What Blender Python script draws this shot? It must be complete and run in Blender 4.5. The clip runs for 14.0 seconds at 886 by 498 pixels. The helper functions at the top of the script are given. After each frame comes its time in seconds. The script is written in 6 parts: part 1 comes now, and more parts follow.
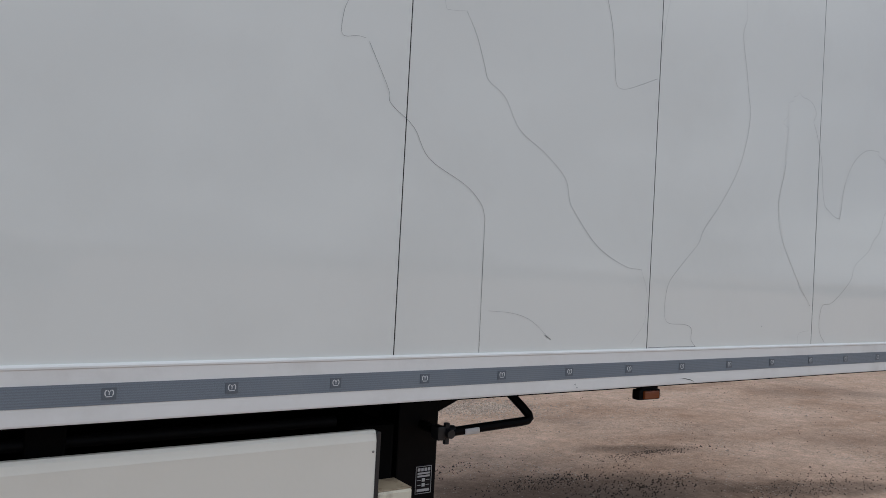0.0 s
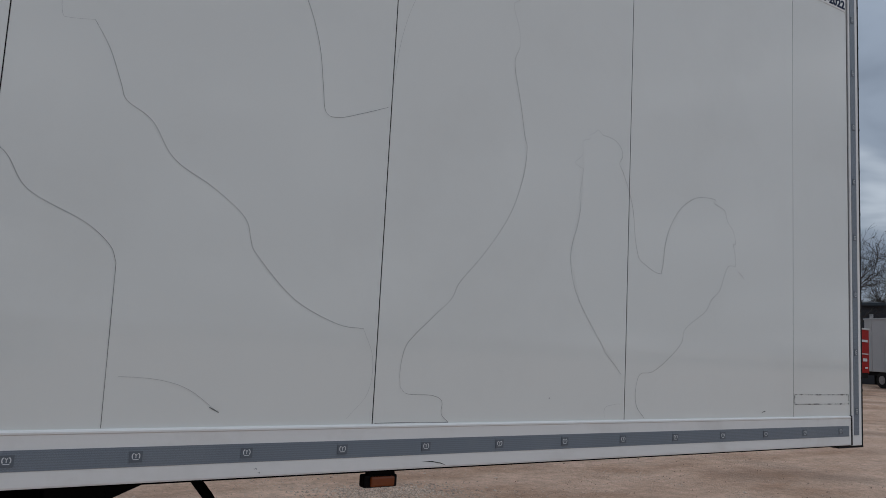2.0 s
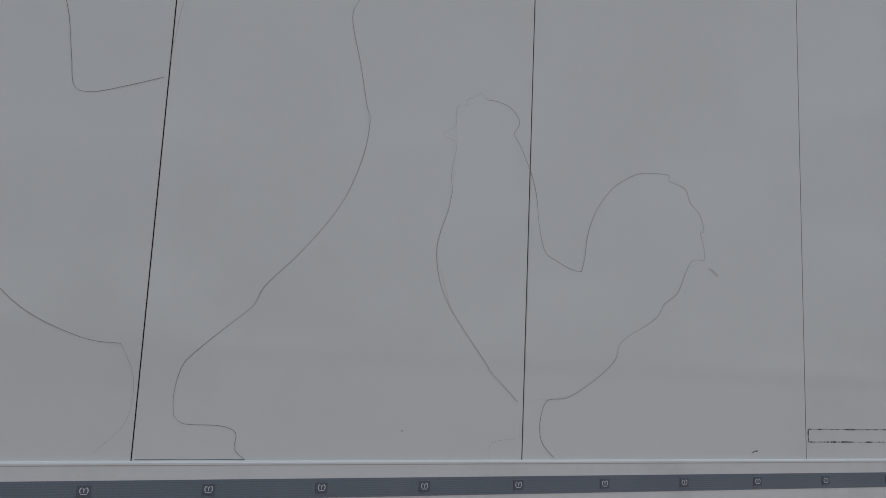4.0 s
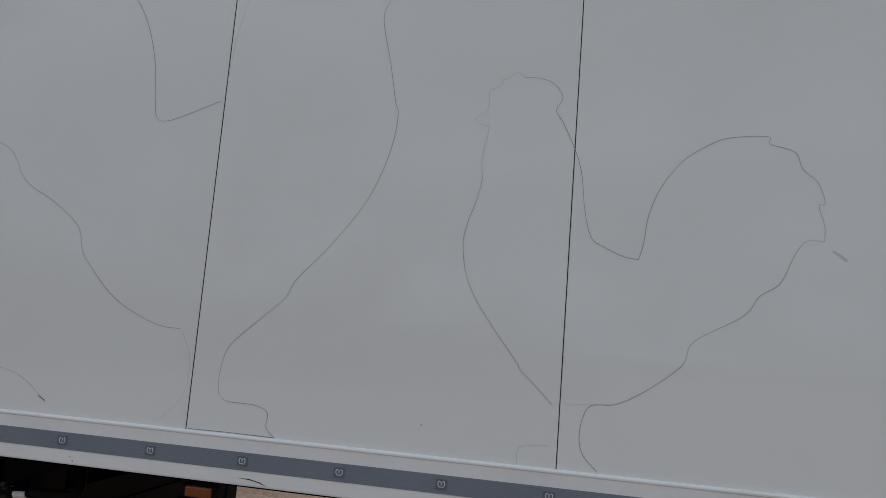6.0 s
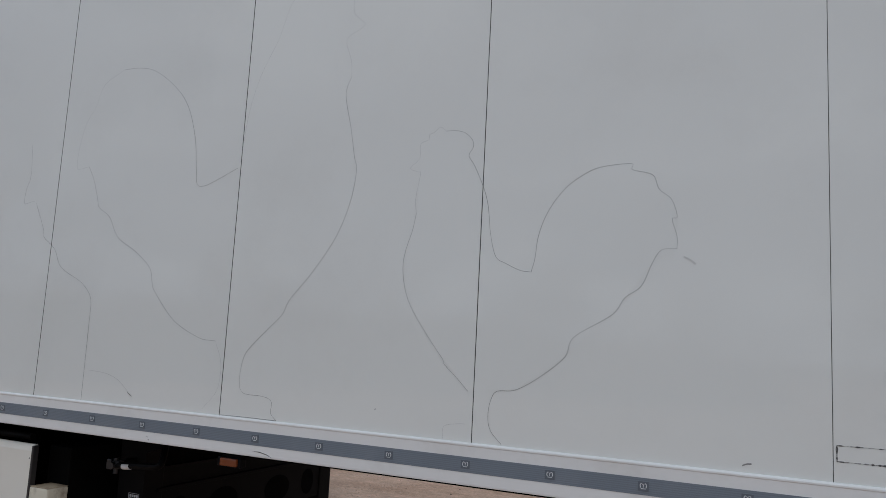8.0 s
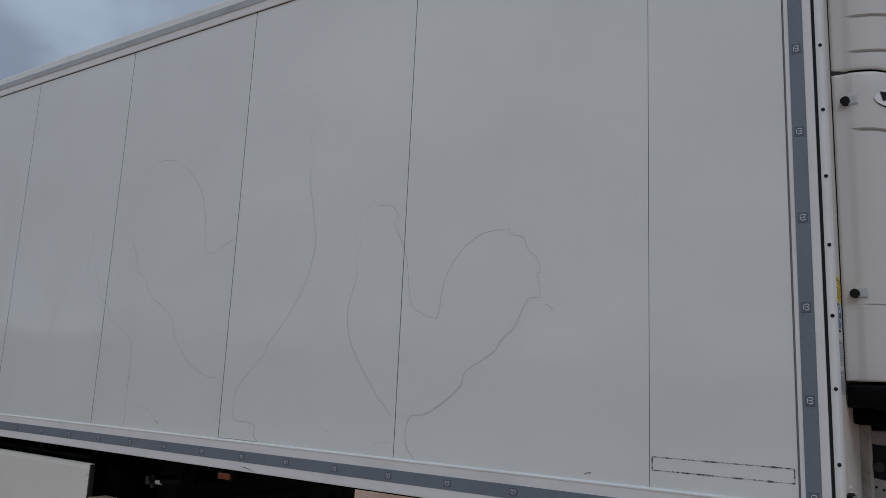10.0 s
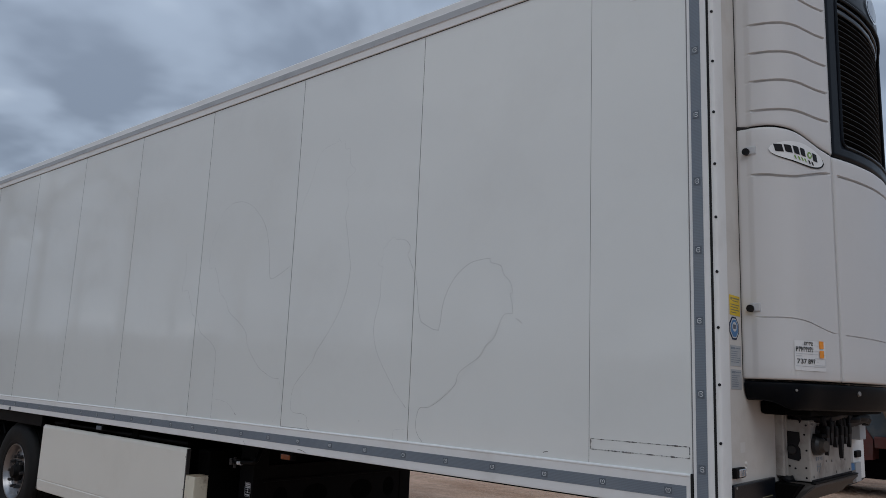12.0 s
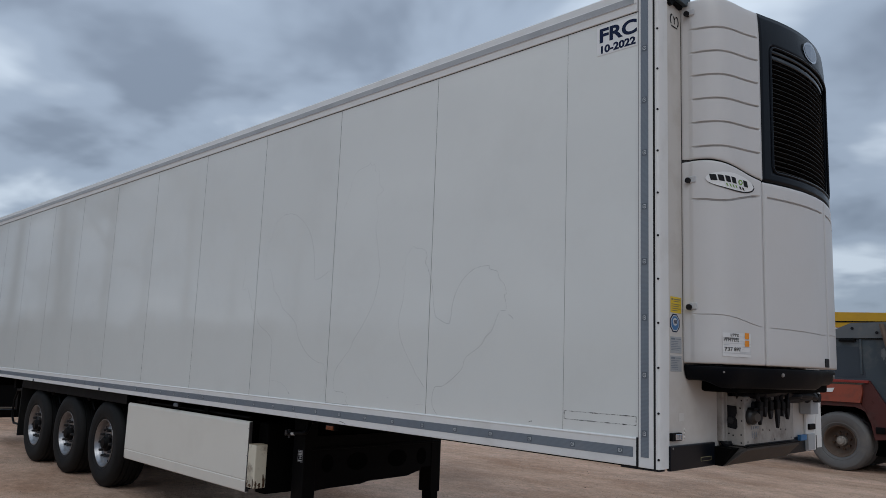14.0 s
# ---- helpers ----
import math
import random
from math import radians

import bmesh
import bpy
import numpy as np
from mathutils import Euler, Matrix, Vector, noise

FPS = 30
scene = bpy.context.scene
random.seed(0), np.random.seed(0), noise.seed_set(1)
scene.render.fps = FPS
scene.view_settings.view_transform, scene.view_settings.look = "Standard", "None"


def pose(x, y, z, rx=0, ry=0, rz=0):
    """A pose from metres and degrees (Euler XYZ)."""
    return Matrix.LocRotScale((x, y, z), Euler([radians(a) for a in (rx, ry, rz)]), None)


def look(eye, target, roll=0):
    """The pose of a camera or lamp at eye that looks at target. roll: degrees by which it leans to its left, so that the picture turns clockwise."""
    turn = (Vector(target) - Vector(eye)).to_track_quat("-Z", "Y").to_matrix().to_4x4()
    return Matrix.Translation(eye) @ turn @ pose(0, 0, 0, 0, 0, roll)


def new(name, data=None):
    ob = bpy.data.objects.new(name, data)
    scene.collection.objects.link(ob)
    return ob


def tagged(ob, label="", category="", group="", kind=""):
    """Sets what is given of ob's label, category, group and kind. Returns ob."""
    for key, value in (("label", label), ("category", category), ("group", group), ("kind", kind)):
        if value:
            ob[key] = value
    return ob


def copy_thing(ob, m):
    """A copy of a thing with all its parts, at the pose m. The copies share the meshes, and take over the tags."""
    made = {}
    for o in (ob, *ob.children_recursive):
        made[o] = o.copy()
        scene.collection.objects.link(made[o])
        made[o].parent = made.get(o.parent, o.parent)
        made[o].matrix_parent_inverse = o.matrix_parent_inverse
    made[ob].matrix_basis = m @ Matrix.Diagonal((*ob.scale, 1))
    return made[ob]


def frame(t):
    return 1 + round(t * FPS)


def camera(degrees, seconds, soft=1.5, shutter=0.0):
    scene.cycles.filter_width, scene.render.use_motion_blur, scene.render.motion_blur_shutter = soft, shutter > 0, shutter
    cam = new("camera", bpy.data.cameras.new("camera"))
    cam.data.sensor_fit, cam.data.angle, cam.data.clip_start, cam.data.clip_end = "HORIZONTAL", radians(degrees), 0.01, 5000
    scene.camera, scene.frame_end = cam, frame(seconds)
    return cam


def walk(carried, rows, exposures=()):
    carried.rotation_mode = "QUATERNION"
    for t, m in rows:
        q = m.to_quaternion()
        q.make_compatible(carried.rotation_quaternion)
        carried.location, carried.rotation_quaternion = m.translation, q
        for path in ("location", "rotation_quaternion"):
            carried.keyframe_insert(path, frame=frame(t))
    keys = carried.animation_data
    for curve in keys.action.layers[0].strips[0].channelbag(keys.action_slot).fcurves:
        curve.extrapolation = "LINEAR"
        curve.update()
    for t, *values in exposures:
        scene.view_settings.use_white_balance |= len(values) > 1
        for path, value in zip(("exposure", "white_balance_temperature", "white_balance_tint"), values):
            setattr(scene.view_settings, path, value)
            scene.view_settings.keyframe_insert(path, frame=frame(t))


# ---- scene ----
cam = camera(60.6, 14.0, 0.8)
PATH = [
    (0, (-5.462, -2.129, 1.675), (-4.355, -0.463, 1.709), 3.1),
    (0.5, (-5.164, -2.125, 1.658), (-4.052, -0.468, 1.784), 3.1),
    (1, (-4.813, -2.142, 1.701), (-3.697, -0.495, 1.902), 3.0),
    (1.5, (-4.512, -2.265, 1.685), (-3.43, -0.597, 1.907), 3.1),
    (2, (-4.241, -2.355, 1.668), (-3.187, -0.671, 1.902), 3.0),
    (2.5, (-3.884, -2.331, 1.666), (-2.867, -0.624, 1.894), 2.9),
    (2.7, (-3.749, -2.337, 1.67), (-2.745, -0.623, 1.899), 2.7),
    (4.8, (-2.49, -2.33, 1.702), (-1.996, -0.415, 1.999), 2.9),
    (5, (-2.377, -2.3, 1.706), (-1.891, -0.382, 1.998), 2.9),
    (5.5, (-2.04, -2.231, 1.71), (-1.915, -0.253, 1.974), 3.7),
    (6, (-1.751, -2.345, 1.703), (-2.131, -0.397, 1.954), 4.6),
    (6.5, (-1.493, -2.465, 1.726), (-2.182, -0.604, 1.971), 4.5),
    (7, (-1.213, -2.465, 1.717), (-1.889, -0.596, 1.943), 3.6),
    (7.5, (-0.958, -2.539, 1.724), (-1.739, -0.708, 1.913), 3.1),
    (8, (-0.713, -2.68, 1.713), (-1.556, -0.885, 1.969), 3.0),
    (8.5, (-0.454, -2.745, 1.723), (-1.306, -0.964, 2.047), 2.7),
    (11, (0.852, -3.033, 1.705), (-0.401, -1.513, 2.047), 2.6),
    (11.5, (1.082, -3.136, 1.706), (-0.201, -1.641, 2.051), 2.4),
    (12, (1.308, -3.293, 1.727), (0.004, -1.814, 2.066), 2.3),
    (12.5, (1.542, -3.395, 1.719), (0.231, -1.921, 2.046), 2.4),
    (13, (1.813, -3.498, 1.742), (0.486, -2.032, 2.039), 2.3),
    (13.5, (2.0, -3.65, 1.738), (0.638, -2.215, 2.03), 2.3),
    (14, (2.183, -3.826, 1.744), (0.774, -2.437, 2.036), 2.2),
]
LIGHT = [(0, 0.17, 6330, 8.5), (0.5, 0.08, 6310, 8.5), (1.0, -0.21, 6280, 8.5), (1.5, -0.22, 6280, 8.5), (2.5, -0.29, 6280, 8.5), (5, -0.29, 6300, 8.7), (6.5, -0.18, 6300, 8.7), (7.5, -0.08, 6300, 8.7), (8.0, 0.05, 6310, 8.7), (8.5, -0.18, 6300, 8.7), (11, -0.30, 6160, 8.5), (11.5, -0.28, 6160, 8.5), (12.5, -0.09, 6160, 8), (13.2, -0.02, 6160, 7.5), (14, -0.14, 6160, 7.5)]
walk(cam, [(t, look(eye, target, roll)) for t, eye, target, roll in PATH], LIGHT)

# ---------------------------------------------------------------- world and sun
world = bpy.data.worlds.new("overcast")
scene.world = world
world.use_nodes = True


def build_sky():
    nt = world.node_tree
    nt.nodes.clear()
    N, L = nt.nodes.new, nt.links.new
    out, bg = N("ShaderNodeOutputWorld"), N("ShaderNodeBackground")
    bg.inputs["Strength"].default_value = 0.1
    sky = N("ShaderNodeTexSky")
    sky.sky_type, sky.sun_disc = "NISHITA", False
    sky.sun_elevation, sky.sun_rotation = radians(SUN_UP), radians(SUN_TURN)
    co, sep = N("ShaderNodeTexCoord"), N("ShaderNodeSeparateXYZ")
    L(co.outputs["Generated"], sep.inputs[0])
    up = N("ShaderNodeMath"); up.operation = "MAXIMUM"; up.inputs[1].default_value = 0.0
    L(sep.outputs["Z"], up.inputs[0])
    add = N("ShaderNodeMath"); add.operation = "ADD"; add.inputs[1].default_value = 0.22
    L(up.outputs[0], add.inputs[0])
    div = N("ShaderNodeVectorMath"); div.operation = "DIVIDE"
    comb = N("ShaderNodeCombineXYZ")
    for n in range(3):
        L(add.outputs[0], comb.inputs[n])
    L(co.outputs["Generated"], div.inputs[0]); L(comb.outputs[0], div.inputs[1])
    shift = N("ShaderNodeMapping"); shift.inputs["Location"].default_value = CLOUDS; shift.inputs["Rotation"].default_value = (0, 0, 2.8)
    L(div.outputs[0], shift.inputs["Vector"])
    n1 = N("ShaderNodeTexNoise"); n1.inputs["Scale"].default_value = 1.6; n1.inputs["Detail"].default_value = 4.5; n1.inputs["Roughness"].default_value = 0.5; n1.inputs["Distortion"].default_value = 0.25
    L(shift.outputs[0], n1.inputs["Vector"])
    ramp = N("ShaderNodeValToRGB")
    ramp.color_ramp.interpolation = "EASE"
    e = ramp.color_ramp.elements
    e[0].position, e[0].color = 0.388, (*[c * SKY for c in (0.235, 0.273, 0.340)], 1)
    e[1].position, e[1].color = 0.66, (*[c * SKY for c in (0.67, 0.73, 0.81)], 1)
    m = e.new(0.516); m.color = (*[c * SKY for c in (0.360, 0.415, 0.503)], 1)
    L(n1.outputs["Fac"], ramp.inputs["Fac"])
    rise = N("ShaderNodeMath"); rise.operation = "MULTIPLY_ADD"; rise.inputs[1].default_value = 0.85; rise.inputs[2].default_value = 0.80
    L(up.outputs[0], rise.inputs[0])
    west = N("ShaderNodeMath"); west.operation = "MULTIPLY_ADD"; west.inputs[1].default_value = -0.12; west.inputs[2].default_value = 1.05
    L(sep.outputs["X"], west.inputs[0])
    level = N("ShaderNodeMath"); level.operation = "MULTIPLY"
    L(rise.outputs[0], level.inputs[0]); L(west.outputs[0], level.inputs[1])
    lit = N("ShaderNodeVectorMath"); lit.operation = "SCALE"
    L(ramp.outputs["Color"], lit.inputs[0]); L(level.outputs[0], lit.inputs["Scale"])
    mix = N("ShaderNodeMix"); mix.data_type = "RGBA"; mix.inputs["Factor"].default_value = 0.93
    L(sky.outputs[0], mix.inputs["A"]); L(lit.outputs[0], mix.inputs["B"])
    L(mix.outputs["Result"], bg.inputs["Color"]); L(bg.outputs[0], out.inputs[0])


SUN_UP, SUN_TURN, SKY, CLOUDS = 46.0, 135.0, 9.7, (-22.874, 3.643, -43.607)
build_sky()
sun = new("sun", bpy.data.lights.new("sun", "SUN"))
sun.data.energy, sun.data.angle, sun.data.color = 0.55, radians(30), (1.0, 0.97, 0.93)
sun.matrix_basis = look((11, -11, 16.4), (0, 0, 0))


# ---------------------------------------------------------------- materials
def material(name, base, rough=0.5, metal=0.0, vary=0.08, scale=6.0, bump=0.05, bump_scale=60.0, dirt=None, dirt_amount=0.0, dirt_scale=1.5, per_piece=0.0, spec=0.5):
    """A painted, moulded or worn surface: two scales of tone, optional dirt patches, fine relief."""
    mat = bpy.data.materials.new(name)
    mat.use_nodes = True
    nt = mat.node_tree
    N, L = nt.nodes.new, nt.links.new
    b = nt.nodes["Principled BSDF"]
    b.inputs["Metallic"].default_value = metal
    b.inputs["Specular IOR Level"].default_value = spec
    co = N("ShaderNodeTexCoord")
    big = N("ShaderNodeTexNoise"); big.inputs["Scale"].default_value = scale; big.inputs["Detail"].default_value = 5
    fine = N("ShaderNodeTexNoise"); fine.inputs["Scale"].default_value = bump_scale; fine.inputs["Detail"].default_value = 4
    for n in (big, fine):
        L(co.outputs["Object"], n.inputs["Vector"])
    lo, hi = N("ShaderNodeRGB"), N("ShaderNodeRGB")
    lo.outputs[0].default_value = (*[max(0.0, c * (1 - vary)) for c in base], 1)
    hi.outputs[0].default_value = (*[min(1.0, c * (1 + vary)) for c in base], 1)
    mx = N("ShaderNodeMix"); mx.data_type = "RGBA"
    L(big.outputs["Fac"], mx.inputs["Factor"]); L(lo.outputs[0], mx.inputs["A"]); L(hi.outputs[0], mx.inputs["B"])
    colour = mx.outputs["Result"]
    if dirt:
        dn = N("ShaderNodeTexNoise"); dn.inputs["Scale"].default_value = dirt_scale; dn.inputs["Detail"].default_value = 9; dn.inputs["Roughness"].default_value = 0.65
        L(co.outputs["Object"], dn.inputs["Vector"])
        rp = N("ShaderNodeMapRange"); rp.inputs[1].default_value = 0.5; rp.inputs[2].default_value = 0.72; rp.inputs[4].default_value = dirt_amount
        L(dn.outputs["Fac"], rp.inputs[0])
        dm = N("ShaderNodeMix"); dm.data_type = "RGBA"; dm.inputs["B"].default_value = (*dirt, 1)
        L(rp.outputs[0], dm.inputs["Factor"]); L(colour, dm.inputs["A"])
        colour = dm.outputs["Result"]
    if per_piece:
        oi = N("ShaderNodeObjectInfo")
        pr = N("ShaderNodeMapRange"); pr.inputs[3].default_value = 1 - per_piece; pr.inputs[4].default_value = 1 + per_piece
        L(oi.outputs["Random"], pr.inputs[0])
        hs = N("ShaderNodeHueSaturation")
        L(pr.outputs[0], hs.inputs["Value"]); L(colour, hs.inputs["Color"])
        colour = hs.outputs["Color"]
    L(colour, b.inputs["Base Color"])
    rr = N("ShaderNodeMapRange"); rr.inputs[3].default_value = max(0.02, rough * 0.85); rr.inputs[4].default_value = min(1.0, rough * 1.15)
    L(big.outputs["Fac"], rr.inputs[0]); L(rr.outputs[0], b.inputs["Roughness"])
    if bump:
        bp = N("ShaderNodeBump"); bp.inputs["Strength"].default_value = bump; bp.inputs["Distance"].default_value = 0.01
        L(fine.outputs["Fac"], bp.inputs["Height"]); L(bp.outputs[0], b.inputs["Normal"])
    return mat


PANEL = material("white_grp_panel", (0.768, 0.785, 0.758), 0.05, vary=0.03, scale=0.8, bump=0.024, bump_scale=1.3, dirt=(0.60, 0.60, 0.57), dirt_amount=0.20, dirt_scale=1.3, per_piece=0.012)
ADHESIVE = material("old_adhesive", (0.085, 0.085, 0.085), 0.5, vary=0.3, scale=20, bump=0, dirt=(0.74, 0.75, 0.73), dirt_amount=1.0, dirt_scale=26)
GREY_SEAL = material("grey_sealant", (0.20, 0.20, 0.205), 0.6, vary=0.12, scale=8, bump=0.05)
CORE = material("dark_joint_filler", (0.022, 0.022, 0.023), 0.8, spec=0.12)
RAIL = material("white_rail_paint", (0.79, 0.79, 0.775), 0.48, vary=0.03, scale=4, bump=0.03, dirt=(0.45, 0.42, 0.37), dirt_amount=0.24, dirt_scale=3.5, spec=0.3)
TAPE = material("grey_reflective_tape", (0.17, 0.20, 0.235), 0.38, vary=0.10, scale=3, bump=0.25, bump_scale=420, dirt=(0.26, 0.27, 0.27), dirt_amount=0.3)
ROOF_TAPE = material("faded_reflective_tape", (0.43, 0.44, 0.45), 0.4, vary=0.12, scale=2, bump=0.2, bump_scale=420, dirt=(0.20, 0.22, 0.24), dirt_amount=0.6, dirt_scale=2)
TAPE_DARK = material("dark_tape_mark", (0.115, 0.135, 0.160), 0.4, bump=0)
TAPE_LIGHT = material("light_tape_mark", (0.66, 0.69, 0.71), 0.4, bump=0)
SMUDGE = material("pale_scuff", (0.62, 0.63, 0.61), 0.2, vary=0.1, scale=30, bump=0)
GHOST_FILL = material("paint_kept_clean_by_a_decal", (0.775, 0.793, 0.766), 0.045, vary=0.012, scale=2, bump=0.02, bump_scale=1.3)
PENCIL = material("dark_outline_residue", (0.20, 0.205, 0.205), 0.05, vary=0.25, scale=9, bump=0, dirt=(0.52, 0.53, 0.52), dirt_amount=0.85, dirt_scale=7)
GHOST = material("faint_outline_residue", (0.46, 0.47, 0.47), 0.05, vary=0.15, scale=9, bump=0, dirt=(0.68, 0.69, 0.68), dirt_amount=0.9, dirt_scale=5)
BLACK = material("black_chassis_paint", (0.0035, 0.0035, 0.004), 0.55, vary=0.3, bump=0.08, dirt=(0.009, 0.008, 0.007), dirt_amount=0.5, dirt_scale=4, spec=0.10)
RUBBER = material("tyre_rubber", (0.007, 0.007, 0.007), 0.7, vary=0.25, scale=8, bump=0.12, dirt=(0.026, 0.022, 0.018), dirt_amount=0.4, dirt_scale=4, spec=0.25)
STUD = material("greasy_stud", (0.022, 0.022, 0.023), 0.4, vary=0.3, bump=0)
ALLOY = material("brushed_alloy", (0.30, 0.30, 0.31), 0.30, metal=0.9, vary=0.15, bump=0.06, dirt=(0.10, 0.095, 0.09), dirt_amount=0.6, dirt_scale=9)
STEEL = material("dull_steel", (0.32, 0.31, 0.30), 0.5, metal=0.7, vary=0.2, dirt=(0.10, 0.075, 0.055), dirt_amount=0.5, dirt_scale=8)
SKIRT = material("cream_skirt_paint", (0.77, 0.75, 0.68), 0.4, vary=0.025, scale=2, bump=0.03, dirt=(0.52, 0.48, 0.41), dirt_amount=0.16, dirt_scale=1.4)
RUSTY = material("rusty_cream_paint", (0.66, 0.62, 0.50), 0.55, vary=0.05, scale=5, bump=0.1, dirt=(0.10, 0.050, 0.025), dirt_amount=0.9, dirt_scale=6)
RUSTY_TOP = material("rust_stained_cream", (0.40, 0.32, 0.22), 0.7, vary=0.3, scale=14, bump=0.2, dirt=(0.09, 0.05, 0.03), dirt_amount=0.9, dirt_scale=16)
RUST_DARK = material("flaking_rust", (0.075, 0.042, 0.022), 0.8, vary=0.4, scale=30, bump=0.4, bump_scale=120)
DUSTY_STEP = material("dusty_dark_steel", (0.045, 0.038, 0.033), 0.6, vary=0.2, scale=4, bump=0.12, dirt=(0.085, 0.066, 0.052), dirt_amount=0.6, dirt_scale=4)
# grime, plus the shade below the unit put into the base colour
GRIMY_SHADED = material("grimy_shaded_white_paint", (0.40, 0.375, 0.345), 0.55, vary=0.08, scale=3, bump=0.06, dirt=(0.13, 0.10, 0.08), dirt_amount=0.85, dirt_scale=5)
FRONT = material("soiled_front_wall", (0.63, 0.60, 0.56), 0.42, vary=0.04, scale=2, bump=0.04, dirt=(0.42, 0.37, 0.31), dirt_amount=0.45, dirt_scale=2.4)
FRONT_PALE = material("pale_label_ghost", (0.655, 0.63, 0.595), 0.5, vary=0.05, scale=20, bump=0.02)
PLATE = material("dull_type_plate", (0.40, 0.415, 0.43), 0.45, vary=0.08, scale=30, bump=0)
SHELL = material("unit_white_plastic", (0.66, 0.648, 0.635), 0.38, vary=0.02, scale=3, bump=0.025, bump_scale=140, dirt=(0.55, 0.53, 0.48), dirt_amount=0.18, dirt_scale=3)
GRILLE = material("anthracite_plastic", (0.006, 0.008, 0.012), 0.30, vary=0.15, bump=0.05, bump_scale=200, spec=0.16)
VISOR = material("glossy_black_plastic", (0.008, 0.009, 0.012), 0.12, vary=0.1, bump=0.02, bump_scale=200, spec=0.5)
TRAY = material("black_tray_plastic", (0.004, 0.005, 0.007), 0.42, vary=0.2, scale=5, bump=0.05, bump_scale=120, dirt=(0.016, 0.014, 0.012), dirt_amount=0.3, dirt_scale=6, spec=0.07)
SLAT = material("matt_black_louvre", (0.0085, 0.0075, 0.007), 0.6, vary=0.2, bump=0.04)
CHROME = material("silver_badge", (0.60, 0.63, 0.68), 0.22, metal=0.8, vary=0.05, bump=0)
BADGE = material("white_badge", (0.83, 0.83, 0.82), 0.4, vary=0.02, bump=0)
INK = material("black_ink", (0.012, 0.012, 0.014), 0.55, bump=0, spec=0.2)
NAVY = material("navy_vinyl", (0.010, 0.018, 0.055), 0.5, vary=0.06, bump=0, spec=0.12)
GREEN = material("green_ink", (0.20, 0.36, 0.06), 0.5, bump=0)
YELLOW = material("yellow_label", (0.72, 0.50, 0.02), 0.5, vary=0.05, bump=0)
DULL_YELLOW = material("dull_yellow_edge", (0.23, 0.205, 0.11), 0.6, vary=0.2, scale=30, bump=0)
ORANGE = material("orange_label", (0.85, 0.30, 0.02), 0.5, vary=0.04, bump=0)
# near-black that paints shade under floors, in arches and behind louvres
VOID = material("shade_black", (0.003, 0.003, 0.003), 0.8, vary=0.2, bump=0, spec=0.05)
BLUE = material("blue_label", (0.04, 0.16, 0.36), 0.5, vary=0.08, bump=0)
PALE_BLUE = material("pale_blue_enamel", (0.30, 0.37, 0.46), 0.25, vary=0.1, bump=0)
LABEL_PAPER = material("dull_white_paper", (0.74, 0.735, 0.725), 0.55, vary=0.03, bump=0)
PAPER = material("grey_label", (0.55, 0.56, 0.57), 0.55, vary=0.06, bump=0)
AMBER = material("amber_lens", (0.17, 0.042, 0.010), 0.25, vary=0.2, scale=60, bump=0.2, bump_scale=260)
DEEP_RED = material("deep_red_paint", (0.30, 0.012, 0.008), 0.5, vary=0.15, scale=1.2, bump=0.05, dirt=(0.14, 0.02, 0.015), dirt_amount=0.5, spec=0.15)
RED = material("faded_red_paint", (0.27, 0.024, 0.018), 0.45, vary=0.12, scale=1.2, bump=0.05, dirt=(0.22, 0.07, 0.05), dirt_amount=0.5)
RUST = material("rust_red_steel", (0.30, 0.065, 0.035), 0.6, vary=0.2, scale=3, bump=0.15, dirt=(0.10, 0.05, 0.035), dirt_amount=0.7, dirt_scale=4)
SLATE = material("slate_blue_steel", (0.050, 0.068, 0.082), 0.5, vary=0.18, scale=2, bump=0.1, dirt=(0.18, 0.175, 0.155), dirt_amount=0.45, dirt_scale=2.5)
TIPPER = material("worn_grey_steel", (0.090, 0.087, 0.086), 0.6, vary=0.18, scale=2, bump=0.15, dirt=(0.17, 0.10, 0.06), dirt_amount=0.6, dirt_scale=3)
CRANE = material("crane_yellow", (0.68, 0.36, 0.01), 0.45, vary=0.08, scale=2, bump=0.03, dirt=(0.35, 0.20, 0.04), dirt_amount=0.3)
TARP = material("grey_tarpaulin", (0.45, 0.45, 0.44), 0.6, vary=0.1, scale=1, bump=0.1, bump_scale=8)
SHED = material("dark_cladding", (0.035, 0.038, 0.045), 0.6, vary=0.2, scale=0.4, bump=0.1, bump_scale=6)
BARK = material("winter_bark", (0.045, 0.036, 0.030), 0.85, vary=0.35, scale=2, bump=0.3, bump_scale=20)
SCRUB = material("winter_scrub", (0.050, 0.045, 0.035), 0.9, vary=0.4, scale=0.3, bump=0.3, bump_scale=3)
STONE = material("yard_stones", (0.54, 0.42, 0.33), 0.85, vary=0.3, scale=3, bump=0.2, bump_scale=40)
CLOD = material("damp_soil", (0.085, 0.058, 0.042), 0.9, vary=0.3, scale=8, bump=0.2, bump_scale=60)
RUSTY_RIM = material("rust_brown_rim", (0.105, 0.070, 0.050), 0.7, vary=0.3, scale=6, bump=0.2, dirt=(0.20, 0.16, 0.125), dirt_amount=0.6, dirt_scale=5)
PALE_HUB = material("chalky_hub", (0.30, 0.27, 0.235), 0.7, vary=0.2, scale=14, bump=0.15, dirt=(0.12, 0.09, 0.07), dirt_amount=0.5, dirt_scale=12)
RUSTY_EDGE = material("pale_rust_edge", (0.13, 0.092, 0.065), 0.7, vary=0.3, scale=5, bump=0.2, dirt=(0.10, 0.06, 0.04), dirt_amount=0.7, dirt_scale=6)
